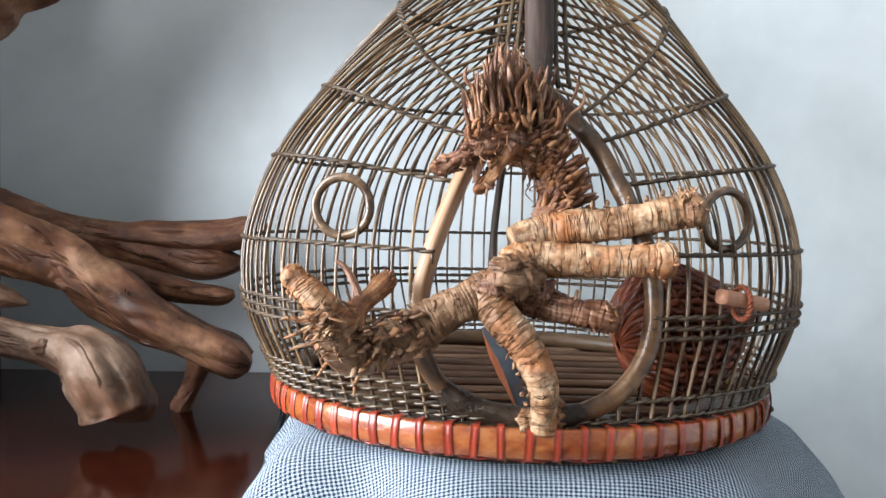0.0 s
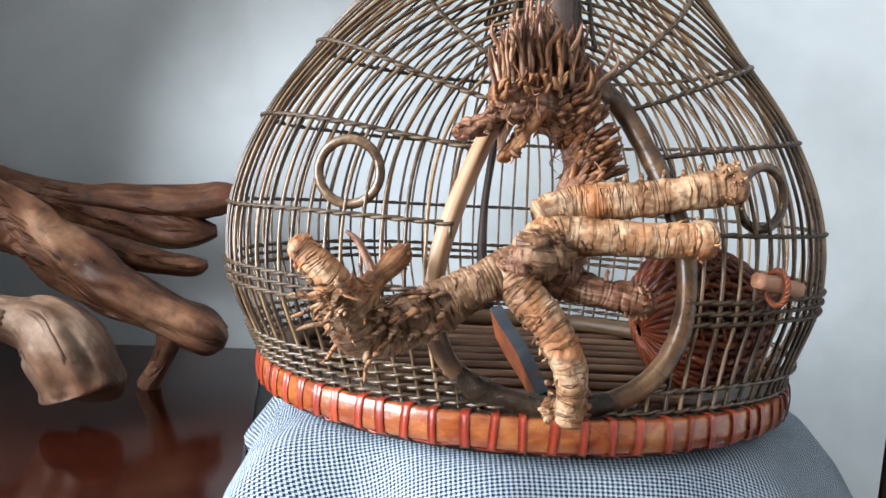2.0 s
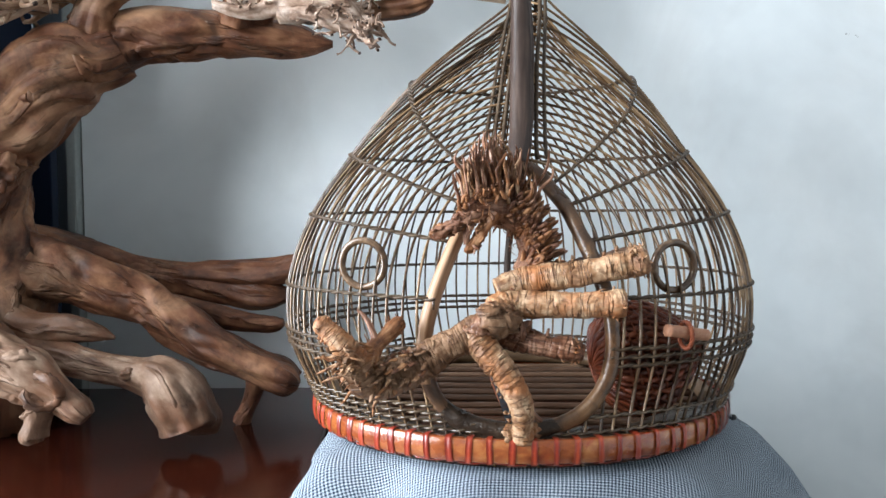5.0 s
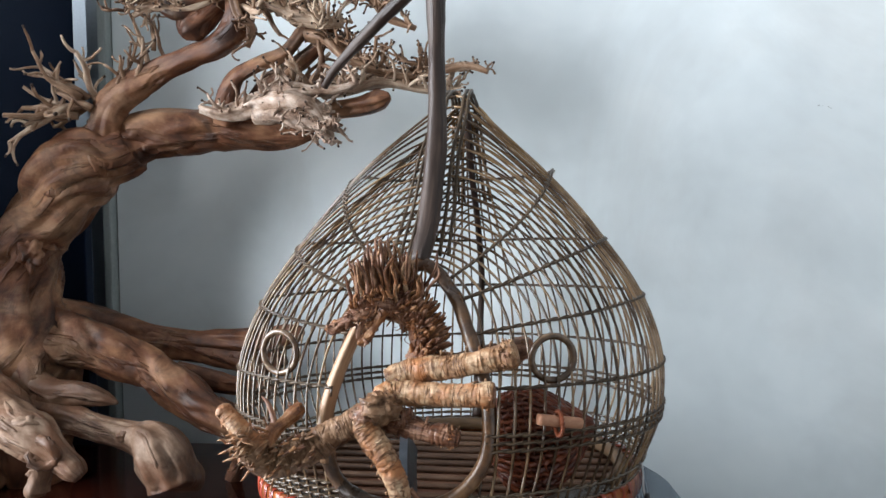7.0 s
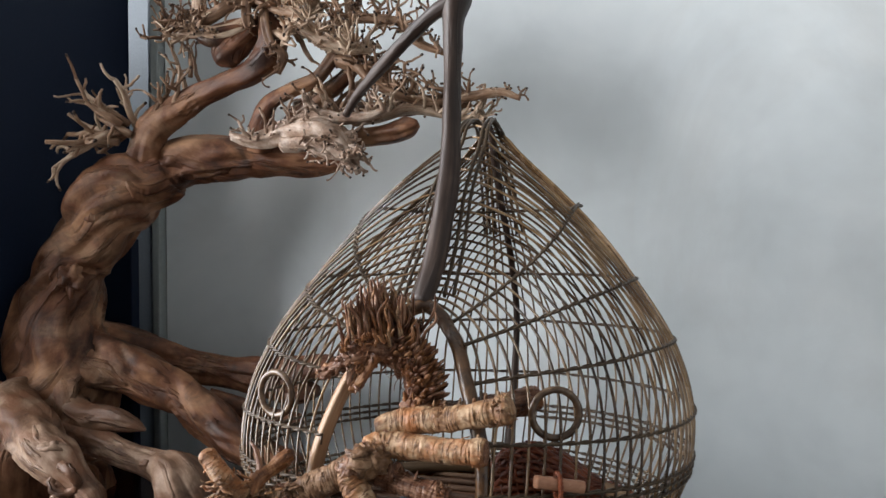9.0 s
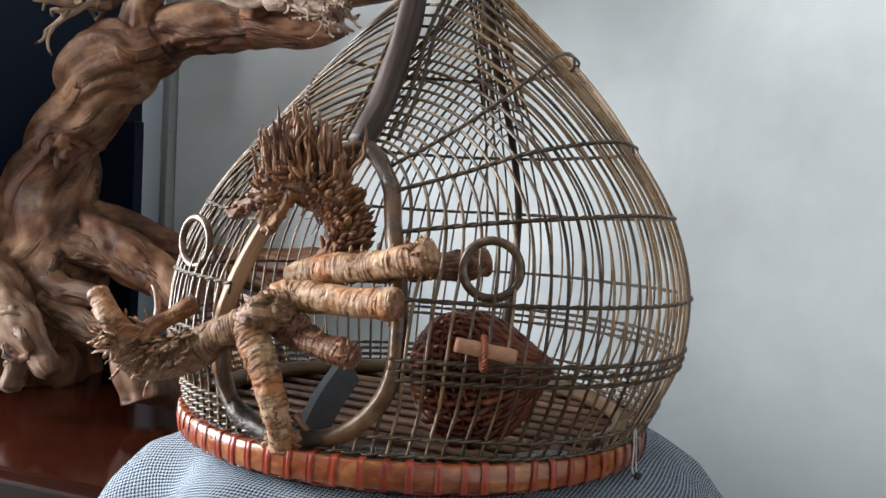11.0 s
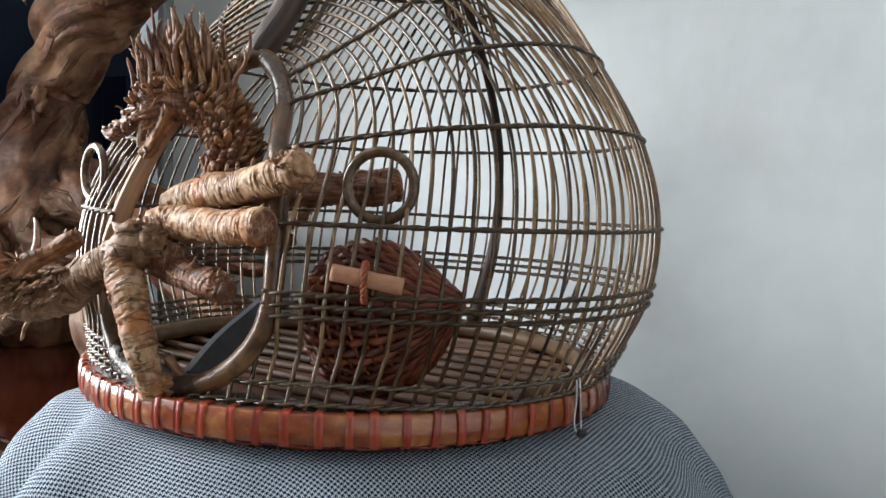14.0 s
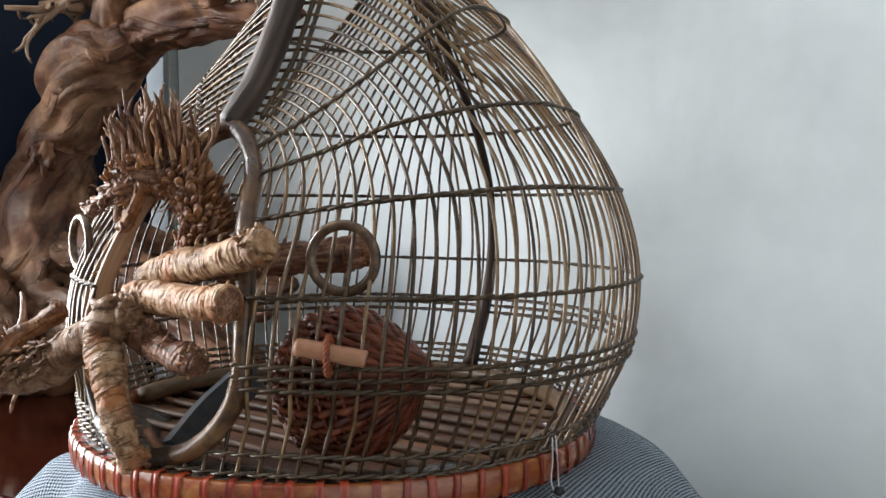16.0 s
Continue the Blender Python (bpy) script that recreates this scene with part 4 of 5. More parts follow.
    gnarl(dark, [(-0.1125, -0.203, 0.0900, 0.0034), (-0.1164, -0.198, 0.1000, 0.0026), (-0.1234, -0.194, 0.1110, 0.0017), (-0.1289, -0.192, 0.1150, 0.0010)], 24, 8, seed=8)
    gnarl(dark, [(-0.020, -0.182, 0.098, 0.011), (0.0, -0.180, 0.090, 0.0102), (0.020, -0.182, 0.086, 0.0085), (0.038, -0.184, 0.082, 0.0095), (0.047, -0.184, 0.080, 0.0066)], 60, 20, rings=0.12, lumps=0.3, seed=9)
    gnarl(dark, [(0.020, -0.158, 0.138, 0.0095), (0.048, -0.133, 0.140, 0.0104), (0.080, -0.101, 0.1445, 0.0112), (0.0945, -0.0885, 0.1462, 0.0112), (0.0970, -0.0865, 0.1466, 0.0100)], 60, 20, rings=0.10, lumps=0.25, seed=10)
    gnarl(rust, [(0.0950, -0.0880, 0.1464, 0.0103), (0.0978, -0.0858, 0.1468, 0.0100), (0.0988, -0.0850, 0.1470, 0.0074)], 10, 16, rings=0.0, seed=32)
    for c, r, q, e in (((-0.026, -0.195, 0.107), 0.0115, tan, 3), ((-0.012, -0.189, 0.106), 0.0095, tan, 5), ((-0.034, -0.196, 0.100), 0.009, dark, 6), ((-0.004, -0.184, 0.098), 0.0085, dark, 7), ((0.006, -0.192, 0.020), 0.0062, pale, 8), ((-0.010, -0.194, 0.020), 0.0052, pale, 9), ((-0.016, -0.180, 0.118), 0.009, rust, 10)):
        q.blob(c, (r * 1.1, r * 0.85, r), rough=0.7, sub=3, seed=e)
    for k in range(7):  # toes
        rod(pale, (-0.004 + rng.uniform(-0.006, 0.008), -0.195, 0.020 + rng.uniform(-0.003, 0.006)), (rng.uniform(-0.6, 1.0), rng.uniform(-0.8, 0.0), rng.uniform(-0.9, -0.1)), rng.uniform(0.006, 0.011), rng.uniform(0.0024, 0.0036), 0.05, 0.2, 1.0, 7, 7)
    rod(dark, (0.004, -0.190, 0.037), (0.7, 0.2, -0.75), 0.019, 0.0034, 0.03, 0.1, 1.0, 8, 9)

    # neck and head
    neck = gnarl(dark, [(0.002, -0.156, 0.140, 0.012), (0.010, -0.151, 0.152, 0.0125), (0.007, -0.148, 0.170, 0.0125), (-0.006, -0.148, 0.186, 0.0145), (-0.020, -0.154, 0.1955, 0.0160), (-0.034, -0.164, 0.196, 0.0145), (-0.045, -0.170, 0.192, 0.0110)], 60, 20, lumps=0.3, seed=12)
    neck = neck[np.linspace(0, len(neck) - 1, 60).astype(int)]
    gnarl(dark, [(-0.030, -0.168, 0.192, 0.0085), (-0.044, -0.174, 0.187, 0.0062), (-0.056, -0.177, 0.180, 0.0046), (-0.066, -0.178, 0.1745, 0.0050), (-0.0705, -0.178, 0.172, 0.0038), (-0.0722, -0.178, 0.171, 0.0016)], 46, 18, rings=0.03, lumps=0.5, seed=13, shag=0.6)
    gnarl(rust, [(-0.022, -0.168, 0.190, 0.0070), (-0.029, -0.171, 0.179, 0.0050), (-0.035, -0.172, 0.170, 0.0042), (-0.040, -0.172, 0.163, 0.0040), (-0.0445, -0.172, 0.1605, 0.0030), (-0.046, -0.172, 0.1605, 0.0012)], 30, 14, rings=0.05, lumps=0.6, seed=14, shag=0.6)
    gnarl(dark, [(-0.040, -0.173, 0.182, 0.0040), (-0.044, -0.175, 0.172, 0.0026), (-0.0445, -0.175, 0.165, 0.0016)], 20, 10, lumps=0.5, seed=15)
    for k in range(60):  # lumpy skin of the muzzle
        u = rng.random()
        c = np.array((-0.034, -0.172, 0.191)) * (1 - u) + np.array((-0.069, -0.179, 0.1725)) * u
        w = 0.0075 * (1 - u) + 0.0042 * u
        (dark if rng.random() < 0.8 else rust).blob(c + np.array((rng.uniform(-0.6, 0.6), rng.uniform(-1, 0.3), rng.uniform(-1, 0.9))) * w, np.array((rng.uniform(1.0, 2.2), rng.uniform(0.7, 1.2), rng.uniform(0.6, 1.1))) * rng.uniform(0.0013, 0.0024), sub=2, rough=0.7, seed=k)
    for k in range(16):
        rod(rng.choice((rust, dark)), (-0.036 + rng.uniform(-0.008, 0.006), -0.174, 0.172 + rng.uniform(-0.008, 0.010)), (rng.uniform(-0.7, 0.4), rng.uniform(-0.6, 0.2), rng.uniform(-1, -0.1)), rng.uniform(0.004, 0.009), rng.uniform(0.0010, 0.0020), 0.1, 0.3, 0.8, 6, 6)
    for k in range(46):  # rust-coloured tufts over brow and cheek
        u = rng.random()
        c = np.array((-0.052, -0.174, 0.194)) * (1 - u) + np.array((-0.012, -0.168, 0.206)) * u
        rod(rust, c + np.array((rng.uniform(-1, 1), rng.uniform(-1, 0.6), rng.uniform(-1, 0.4))) * 0.006, (rng.uniform(-0.5, 0.2), rng.uniform(-0.9, 0.1), rng.uniform(0.1, 1.0)), rng.uniform(0.005, 0.010), rng.uniform(0.0012, 0.0022), 0.1, 0.3, 1.0, 6, 7)
    # rootlets packed over the neck like the scales of a cone
    for row in np.linspace(3, 38, 20):
        i = int(row)
        c, r = neck[i, :3], neck[i, 3]
        along = unit(neck[i + 1, :3] - neck[i - 1, :3])
        e = unit(np.cross(along, (0, 1, 0)))
        if e[0] < 0:
            e = -e
        h = unit(np.cross(along, e))
        h = h if h[1] < 0 else -h
        for k in range(11):
            a = -2.1 + 4.2 * (k + 0.5 * (i % 2) + rng.uniform(-0.25, 0.25)) / 10
            out = e * math.cos(a) + h * math.sin(a)
            long = rng.uniform(0.011, 0.018) * (0.75 + 0.35 * max(0.0, math.cos(a)))
            rod(dark if rng.random() < 0.6 else rust, c + out * r * 0.72, out * 0.62 + np.array((0.42 + rng.uniform(-0.15, 0.15), -0.05, 0.50 + rng.uniform(-0.15, 0.15))), long, rng.uniform(0.0024, 0.0036), 0.03, rng.uniform(-0.2, 0.2), 0.7, 8, 8, 0.75)
    # mane: stout upright rootlets, wavy, longest over the crown
    for k in range(165):
        i = int(rng.uniform(27, 57))
        c, r = neck[i, :3], neck[i, 3]
        a = rng.uniform(0.05, math.pi - 0.05)
        base = c + np.array((math.cos(a) * r * 0.6, rng.uniform(-0.85, 0.7) * r, math.sin(a) * r * 0.55))
        crown = max(0.0, 1 - abs(i - 41) / 17)
        tall = rng.uniform(0.019, 0.031) + 0.034 * crown * rng.random()
        lean = 0.012 * (38 - i) + rng.uniform(-0.14, 0.14)
        rod(rng.choice((dark, dark, rust, pale)), base, (lean, rng.uniform(-0.28, 0.12), 1.0), tall, rng.uniform(0.0011, 0.0020), rng.uniform(0.05, 0.13), rng.uniform(-0.12, 0.12), 1.0, 6, 11, 0.75)
    for x, y, l, lean, r in ((-0.028, -0.158, 0.050, -0.10, 0.0015), (-0.022, -0.150, 0.046, 0.02, 0.0016), (-0.012, -0.150, 0.052, -0.04, 0.0017), (-0.004, -0.148, 0.046, 0.05, 0.0016), (0.000, -0.146, 0.048, 0.12, 0.0015), (0.004, -0.148, 0.052, 0.42, 0.0016), (0.010, -0.150, 0.040, 0.36, 0.0018), (0.006, -0.146, 0.036, 0.15, 0.0014), (-0.040, -0.166, 0.032, -0.18, 0.0015)):
        rod(rng.choice((dark, pale)), (x, y, 0.203 - abs(x + 0.018) * 0.45), (lean, rng.uniform(-0.15, 0.1), 1), l, r, 0.10, rng.uniform(-0.12, 0.12), 1.0, 6, 15)
    for k in range(110):  # flakes and hair over head, throat and neck
        i = int(rng.uniform(4, 59))
        a = rng.uniform(0, 6.28)
        d = np.array((0.3 * math.cos(2 * a), -abs(math.cos(a)) if rng.random() < 0.75 else abs(math.cos(a)), math.sin(a)))
        thin = rng.random() < 0.5
        rod(rng.choice((dark, rust)), neck[i, :3] + d * neck[i, 3] * 0.9, d * 0.6 + np.array((rng.uniform(-0.6, 0.5), 0, rng.uniform(-0.9, 0.3))), rng.uniform(0.010, 0.018) if thin else rng.uniform(0.004, 0.009), 0.0005 if thin else rng.uniform(0.0010, 0.0018), 0.25 if thin else 0.05, 0.4, 1.0, 4 if thin else 6, 9)
    # frayed ends of the stumps
    for c, ax, n, w, q in (((0.0955, -0.178, 0.1527), (1, -0.05, 0.25), 90, 0.0102, pale), ((0.0770, -0.188, 0.1196), (1, -0.1, 0.05), 16, 0.0095, pale), ((0.044, -0.184, 0.081), (1, -0.1, -0.25), 40, 0.0075, pale), ((-0.149, -0.222, 0.107), (-0.7, 0.1, 0.7), 26, 0.006, pale), ((0.0965, -0.0870, 0.1466), (0.75, 0.65, 0.1), 30, 0.0095, rust), ((-0.0955, -0.182, 0.1030), (0.7, 0.5, 0.3), 20, 0.0055, rust)):
        ax = unit(ax)
        e = unit(np.cross(ax, (0, 0, 1)))
        h = np.cross(ax, e)
        for k in range(n):
            a = rng.uniform(0, 6.28)
            out = e * math.cos(a) + h * math.sin(a)
            rod(q, np.array(c) + out * w * rng.uniform(0.75, 1.02) - ax * rng.uniform(0.0, 0.012), out * rng.uniform(0.5, 1.2) + ax * rng.uniform(-0.8, 0.7), rng.uniform(0.0022, 0.0055), rng.uniform(0.0008, 0.0017), 0.1, 0.3, 0.7, 5, 6)
    # scaly fringe of the rear limb and loose skin round its joint
    for k in range(95):
        u = rng.random() ** 0.8
        p0, p1 = np.array((-0.070, -0.194, 0.080)), np.array((-0.119, -0.212, 0.064))
        ax = unit(p1 - p0)
        a = rng.uniform(0, 6.28)
        e = unit(np.cross(ax, (0, 1, 0)))
        d = e * math.cos(a) + np.cross(ax, e) * math.sin(a)
        rod(rng.choice((dark, tan, tan, rust, tan)), p0 + (p1 - p0) * u + d * 0.0116, d * rng.uniform(0.15, 0.5) + ax * rng.uniform(0.3, 0.8) + np.array((0, 0, -0.35)), rng.uniform(0.005, 0.009), rng.uniform(0.0019, 0.0034), 0.10, 0.3, 0.5, 7, 6, 0.85)
    for k in range(110):
        x, y, z = rng.choice(((-0.1203, -0.216, 0.0700), (-0.1234, -0.220, 0.0760), (-0.1265, -0.223, 0.0800), (-0.1218, -0.214, 0.0780), (-0.1172, -0.212, 0.0820)))
        a = rng.uniform(0, 6.28)
        rod(rng.choice((rust, rust, pale)), (x + rng.uniform(-0.006, 0.006), y + 0.008 * math.cos(a), z + 0.007 * math.sin(a)), (rng.uniform(-1.1, 0.0), 0.5 * math.cos(a) - 0.2, rng.uniform(-0.6, 0.4)), rng.uniform(0.008, 0.017), rng.uniform(0.0009, 0.0018), 0.08, 0.25, 0.7, 5, 7)
    for base, way, l in (((-0.1312, -0.224, 0.0800), (-1, -0.2, -0.15), 0.024), ((-0.1281, -0.222, 0.0720), (-1, -0.1, -0.5), 0.024), ((-0.1218, -0.216, 0.0620), (-0.9, -0.1, -0.6), 0.022), ((-0.1094, -0.206, 0.0520), (-0.5, -0.1, -0.8), 0.018), ((-0.1359, -0.224, 0.0860), (-1, 0, -0.4), 0.020)):
        rod(pale, base, way, l, 0.0016, 0.06, 0.2, 1.0, 6, 9)
    for k in range(46):
        x, y, z = rng.choice(((-0.1203, -0.219, 0.0730), (-0.1270, -0.223, 0.0830), (-0.1330, -0.226, 0.0900), (-0.1150, -0.210, 0.0700), (-0.1090, -0.205, 0.0640)))
        rod(rng.choice((rust, tan, pale)), (x + rng.uniform(-0.006, 0.006), y - 0.006 + rng.uniform(-0.004, 0.008), z + rng.uniform(-0.008, 0.006)), (rng.uniform(-0.8, 0.5), rng.uniform(-0.7, 0.1), rng.uniform(-1.0, 0.1)), rng.uniform(0.007, 0.016), rng.uniform(0.0022, 0.0042), 0.2, 0.4, 0.28, 8, 8, 0.45)
    # peeling bark along the limbs
    for k in range(150):
        p0, p1, w, q = rng.choice((((-0.011, -0.176, 0.1165), (0.0745, -0.188, 0.1195), 0.0103, pale), ((0.0, -0.166, 0.1345), (0.0945, -0.178, 0.1525), 0.0105, pale), ((-0.013, -0.203, 0.066), (0.000, -0.198, 0.022), 0.0092, pale), ((-0.034, -0.194, 0.090), (-0.013, -0.203, 0.066), 0.0106, pale), ((-0.030, -0.188, 0.100), (-0.066, -0.193, 0.084), 0.0120, tan), ((-0.124, -0.222, 0.078), (-0.147, -0.222, 0.104), 0.0085, pale), ((0.0, -0.180, 0.090), (0.040, -0.184, 0.082), 0.0092, dark), ((-0.022, -0.186, 0.112), (-0.006, -0.172, 0.126), 0.010, dark), ((0.048, -0.133, 0.140), (0.093, -0.090, 0.146), 0.0106, dark)))
        u = rng.random()
        p0, p1 = np.array(p0), np.array(p1)
        ax = unit(p1 - p0)
        a = rng.uniform(0, 6.28)
        e = unit(np.cross(ax, (0, 1, 0)))
        d = e * math.cos(a) + np.cross(ax, e) * math.sin(a)
        rod(q, p0 + (p1 - p0) * u + d * w * 0.97, d * 0.16 + np.cross(ax, d) * rng.choice((-1, 1)) + ax * rng.uniform(-0.7, 0.7), rng.uniform(0.003, 0.008), rng.uniform(0.0010, 0.0020), 0.08, 0.3, 0.5, 5, 6)
    for x, z in ((0.030, 0.150), (0.040, 0.152), (0.052, 0.155), (0.064, 0.157), (0.074, 0.160), (0.086, 0.163)):  # short pegs along the upper limb
        rod(pale, (x, -0.172, z - 0.004), (rng.uniform(-0.3, 0.3), rng.uniform(-0.2, 0.2), 1), rng.uniform(0.006, 0.010), rng.uniform(0.0012, 0.0020), 0.05, 0.1, 1.0, 6, 7)
    me = toned("root_figure", (pale, dark, rust, tan), (M_ROOT, M_ROOTDARK, M_ROOTRUST, M_ROOTTAN))
    ob = part("root_figure", me, M_ROOT)
    ob.matrix_world = CAGE
    tagged(ob, "figure of pale dried roots with bristling brown mane on the cage", "root figure")


make_figure()


# ---- the driftwood tree on the table ----
def wood_limb(g, pts, n=60, sides=26, groove=0.17, twist=4.0, lumps=0.22, seed=0):
    """A weathered limb: twisted grooves and swellings; pts are x, y, z, radius."""
    n, sides = int(n * 1.6), int(sides * 1.7)
    p = spline(pts, n)
    s = np.concatenate([[0], np.cumsum(np.linalg.norm(np.diff(p[:, :3], axis=0), axis=1))])
    for i in range(n):
        p[i, :3] += np.array([noise.noise(Vector((s[i] * 14, seed + 7 * c, 3.3))) for c in range(3)]) * p[i, 3] * 0.25

    def shape(i, a):
        out = np.empty(len(a))
        for k, t in enumerate(a):
            t2 = t + twist * s[i] + 1.1 * noise.noise(Vector((s[i] * 9, seed, 0)))
            q = Vector((math.cos(t2) * 1.5, math.sin(t2) * 1.5, s[i] * 11 + seed))
            f = noise.noise(Vector((math.cos(t2) * 1.5, math.sin(t2) * 1.5, s[i] * 9 + seed * 2)))
            mask = max(0.0, min(1.0, 0.25 + 2.2 * noise.noise(Vector((math.cos(t) * 0.9, math.sin(t) * 0.9, s[i] * 9 + seed * 5)))))
            fold = 1 - abs(noise.noise(q * 0.75)) * 2
            out[k] = 1 + lumps * 1.1 * noise.noise(q * 0.9) + 0.10 * (fold - 0.6) + 0.13 * noise.noise(q * 1.9) - groove * 2.2 * math.exp(-(f / 0.04) ** 2) * mask + 0.03 * noise.noise(Vector((math.cos(t2) * 6, math.sin(t2) * 6, s[i] * 30 + seed)))
        return out

    g.tube(p[:, :3], np.maximum(p[:, 3], 0.002), sides, shape=shape, twist=twist)
    return p


def grow(g, tips, base, way, length, r, depth, rng, spread=0.7, lift=0.15):
    """A crooked twig with side twigs; most of them end in a dark withered tip."""
    way = Vector(way).normalized()
    pts, p, d = [tuple(base)], Vector(base), way.copy()
    n = 6 if depth > 1 else 5
    for k in range(n):
        d = (d + Vector((rng.uniform(-1, 1), rng.uniform(-1, 1), rng.uniform(-1, 1) + lift)) * 0.42).normalized()
        p = p + d * length / n
        pts.append(tuple(p))
        if depth > 0 and k > 0 and rng.random() < (0.85 if depth > 1 else 0.7):
            side = (d * 0.5 + Vector((rng.uniform(-1, 1), rng.uniform(-1, 1), rng.uniform(-0.8, 1))) * spread).normalized()
            grow(g, tips, p, side, length * rng.uniform(0.35, 0.62), r * 0.62 * (1 - 0.08 * k), depth - 1, rng, spread, lift)
    rad = np.linspace(r, max(r * 0.5, 0.0012), n + 1) * np.array([1 + 0.3 * wob(q, 60) for q in pts])
    if depth == 0:
        rad[-1] = max(rad[-1], 0.0014)
        if wob(p, 300) > -0.08:
            a, b = Vector(pts[-2]), Vector(pts[-1])
            tips.tube([tuple(a.lerp(b, 0.35)), tuple(a.lerp(b, 0.6)), tuple(b + (b - a) * 0.1)], [rad[-1] * 0.9, rad[-1] * 1.18, rad[-1] * 1.12], 6)
    g.tube(pts, rad, 6)


def make_drift_tree():
    tree = thing("driftwood_tree", pose(0, 0, 0), "large gnarled driftwood tree with pale twigs on a glossy table", "driftwood")
    g = Geo()
    wood_limb(g, [(-0.575, 0.818, 0.602, 0.078), (-0.573, 0.820, 0.66, 0.082), (-0.564, 0.827, 0.74, 0.080), (-0.563, 0.833, 0.800, 0.070), (-0.562, 0.838, 0.865, 0.055), (-0.548, 0.845, 0.931, 0.047), (-0.505, 0.850, 0.980, 0.050), (-0.455, 0.858, 1.032, 0.050), (-0.405, 0.870, 1.058, 0.036)], 90, 40, groove=0.16, twist=9, lumps=0.22, seed=2)
    g.blob((-0.485, 0.812, 0.990), (0.016, 0.010, 0.014), rough=0.5, sub=3, seed=4)
    for x, y, z, r in ((-0.520, 0.806, 0.905, 0.016),):
        g.blob((x, y, z), (r, r * 0.8, r * 1.2), rough=0.7, sub=4, seed=int(r * 1000))
    part("trunk", g, M_DRIFT, tree)
    g = Geo()
    wood_limb(g, [(-0.45, 0.862, 1.043, 0.042), (-0.400, 0.872, 1.061, 0.035), (-0.322, 0.885, 1.070, 0.030), (-0.234, 0.892, 1.068, 0.024), (-0.183, 0.898, 1.062, 0.017), (-0.150, 0.90, 1.062, 0.004)], 60, 28, groove=0.12, twist=5, seed=5)
    part("limb", g, M_DRIFT, tree)
    g = Geo()
    wood_limb(g, [(-0.435, 0.855, 1.070, 0.028), (-0.415, 0.848, 1.102, 0.024), (-0.356, 0.842, 1.145, 0.0165), (-0.300, 0.840, 1.162, 0.0155), (-0.255, 0.840, 1.178, 0.018), (-0.224, 0.840, 1.210, 0.019), (-0.226, 0.840, 1.250, 0.014), (-0.216, 0.840, 1.282, 0.010), (-0.196, 0.840, 1.308, 0.011), (-0.196, 0.840, 1.335, 0.009), (-0.193, 0.840, 1.350, 0.004)], 80, 24, groove=0.08, twist=3, lumps=0.22, seed=6)
    wood_limb(g, [(-0.200, 0.840, 1.304, 0.009), (-0.182, 0.838, 1.312, 0.008), (-0.165, 0.836, 1.298, 0.010), (-0.152, 0.835, 1.300, 0.006), (-0.150, 0.835, 1.318, 0.003)], 30, 14, lumps=0.5, seed=7)
    for k, (x, z, r) in enumerate(((-0.200, 1.300, 0.016), (-0.190, 1.318, 0.012), (-0.205, 1.330, 0.010), (-0.158, 1.300, 0.013), (-0.146, 1.306, 0.010), (-0.166, 1.310, 0.009), (-0.214, 1.284, 0.012))):  # burled fists at the top
        g.blob((x, 0.836, z), (r * 0.8, r * 0.75, r * 0.95), rough=0.5, sub=3, seed=k)
    part("upper_limb", g, M_DRIFT, tree)
    g = Geo()
    wood_limb(g, [(-0.245, 0.888, 1.076, 0.016), (-0.232, 0.882, 1.105, 0.013), (-0.205, 0.870, 1.130, 0.011), (-0.160, 0.860, 1.150, 0.010), (-0.120, 0.855, 1.175, 0.008), (-0.09, 0.85, 1.205, 0.005)], 50, 16, seed=8)
    wood_limb(g, [(-0.205, 0.872, 1.128, 0.010), (-0.15, 0.885, 1.128, 0.010), (-0.09, 0.90, 1.128, 0.010), (-0.045, 0.91, 1.135, 0.009), (-0.032, 0.912, 1.140, 0.004)], 40, 16, lumps=0.3, seed=9)
    wood_limb(g, [(-0.24, 0.845, 1.235, 0.011), (-0.275, 0.835, 1.228, 0.014), (-0.305, 0.828, 1.222, 0.013), (-0.330, 0.822, 1.230, 0.008), (-0.345, 0.818, 1.222, 0.004)], 40, 16, lumps=0.5, seed=10)
    wood_limb(g, [(-0.262, 0.838, 1.232, 0.010), (-0.275, 0.834, 1.205, 0.014), (-0.278, 0.832, 1.188, 0.006)], 24, 14, lumps=0.4, seed=11)
    part("branch", g, M_DRIFT, tree)
    # short dark stubs between the limbs
    g = Geo()
    wood_limb(g, [(-0.262, 0.870, 1.082, 0.020), (-0.252, 0.855, 1.112, 0.015), (-0.236, 0.848, 1.136, 0.011), (-0.205, 0.844, 1.150, 0.010), (-0.165, 0.842, 1.164, 0.009), (-0.141, 0.840, 1.190, 0.008), (-0.128, 0.838, 1.206, 0.005)], 50, 16, lumps=0.35, seed=21)
    wood_limb(g, [(-0.150, 0.850, 1.090, 0.012), (-0.105, 0.835, 1.086, 0.012), (-0.062, 0.828, 1.090, 0.011), (-0.030, 0.825, 1.099, 0.009), (-0.022, 0.825, 1.101, 0.004)], 40, 16, lumps=0.45, seed=22)
    wood_limb(g, [(-0.254, 0.838, 1.228, 0.012), (-0.278, 0.834, 1.208, 0.016), (-0.296, 0.832, 1.194, 0.015), (-0.302, 0.832, 1.188, 0.006)], 30, 16, lumps=0.4, seed=23)
    part("stub", g, M_DRIFT, tree)
    rng = random.Random(21)

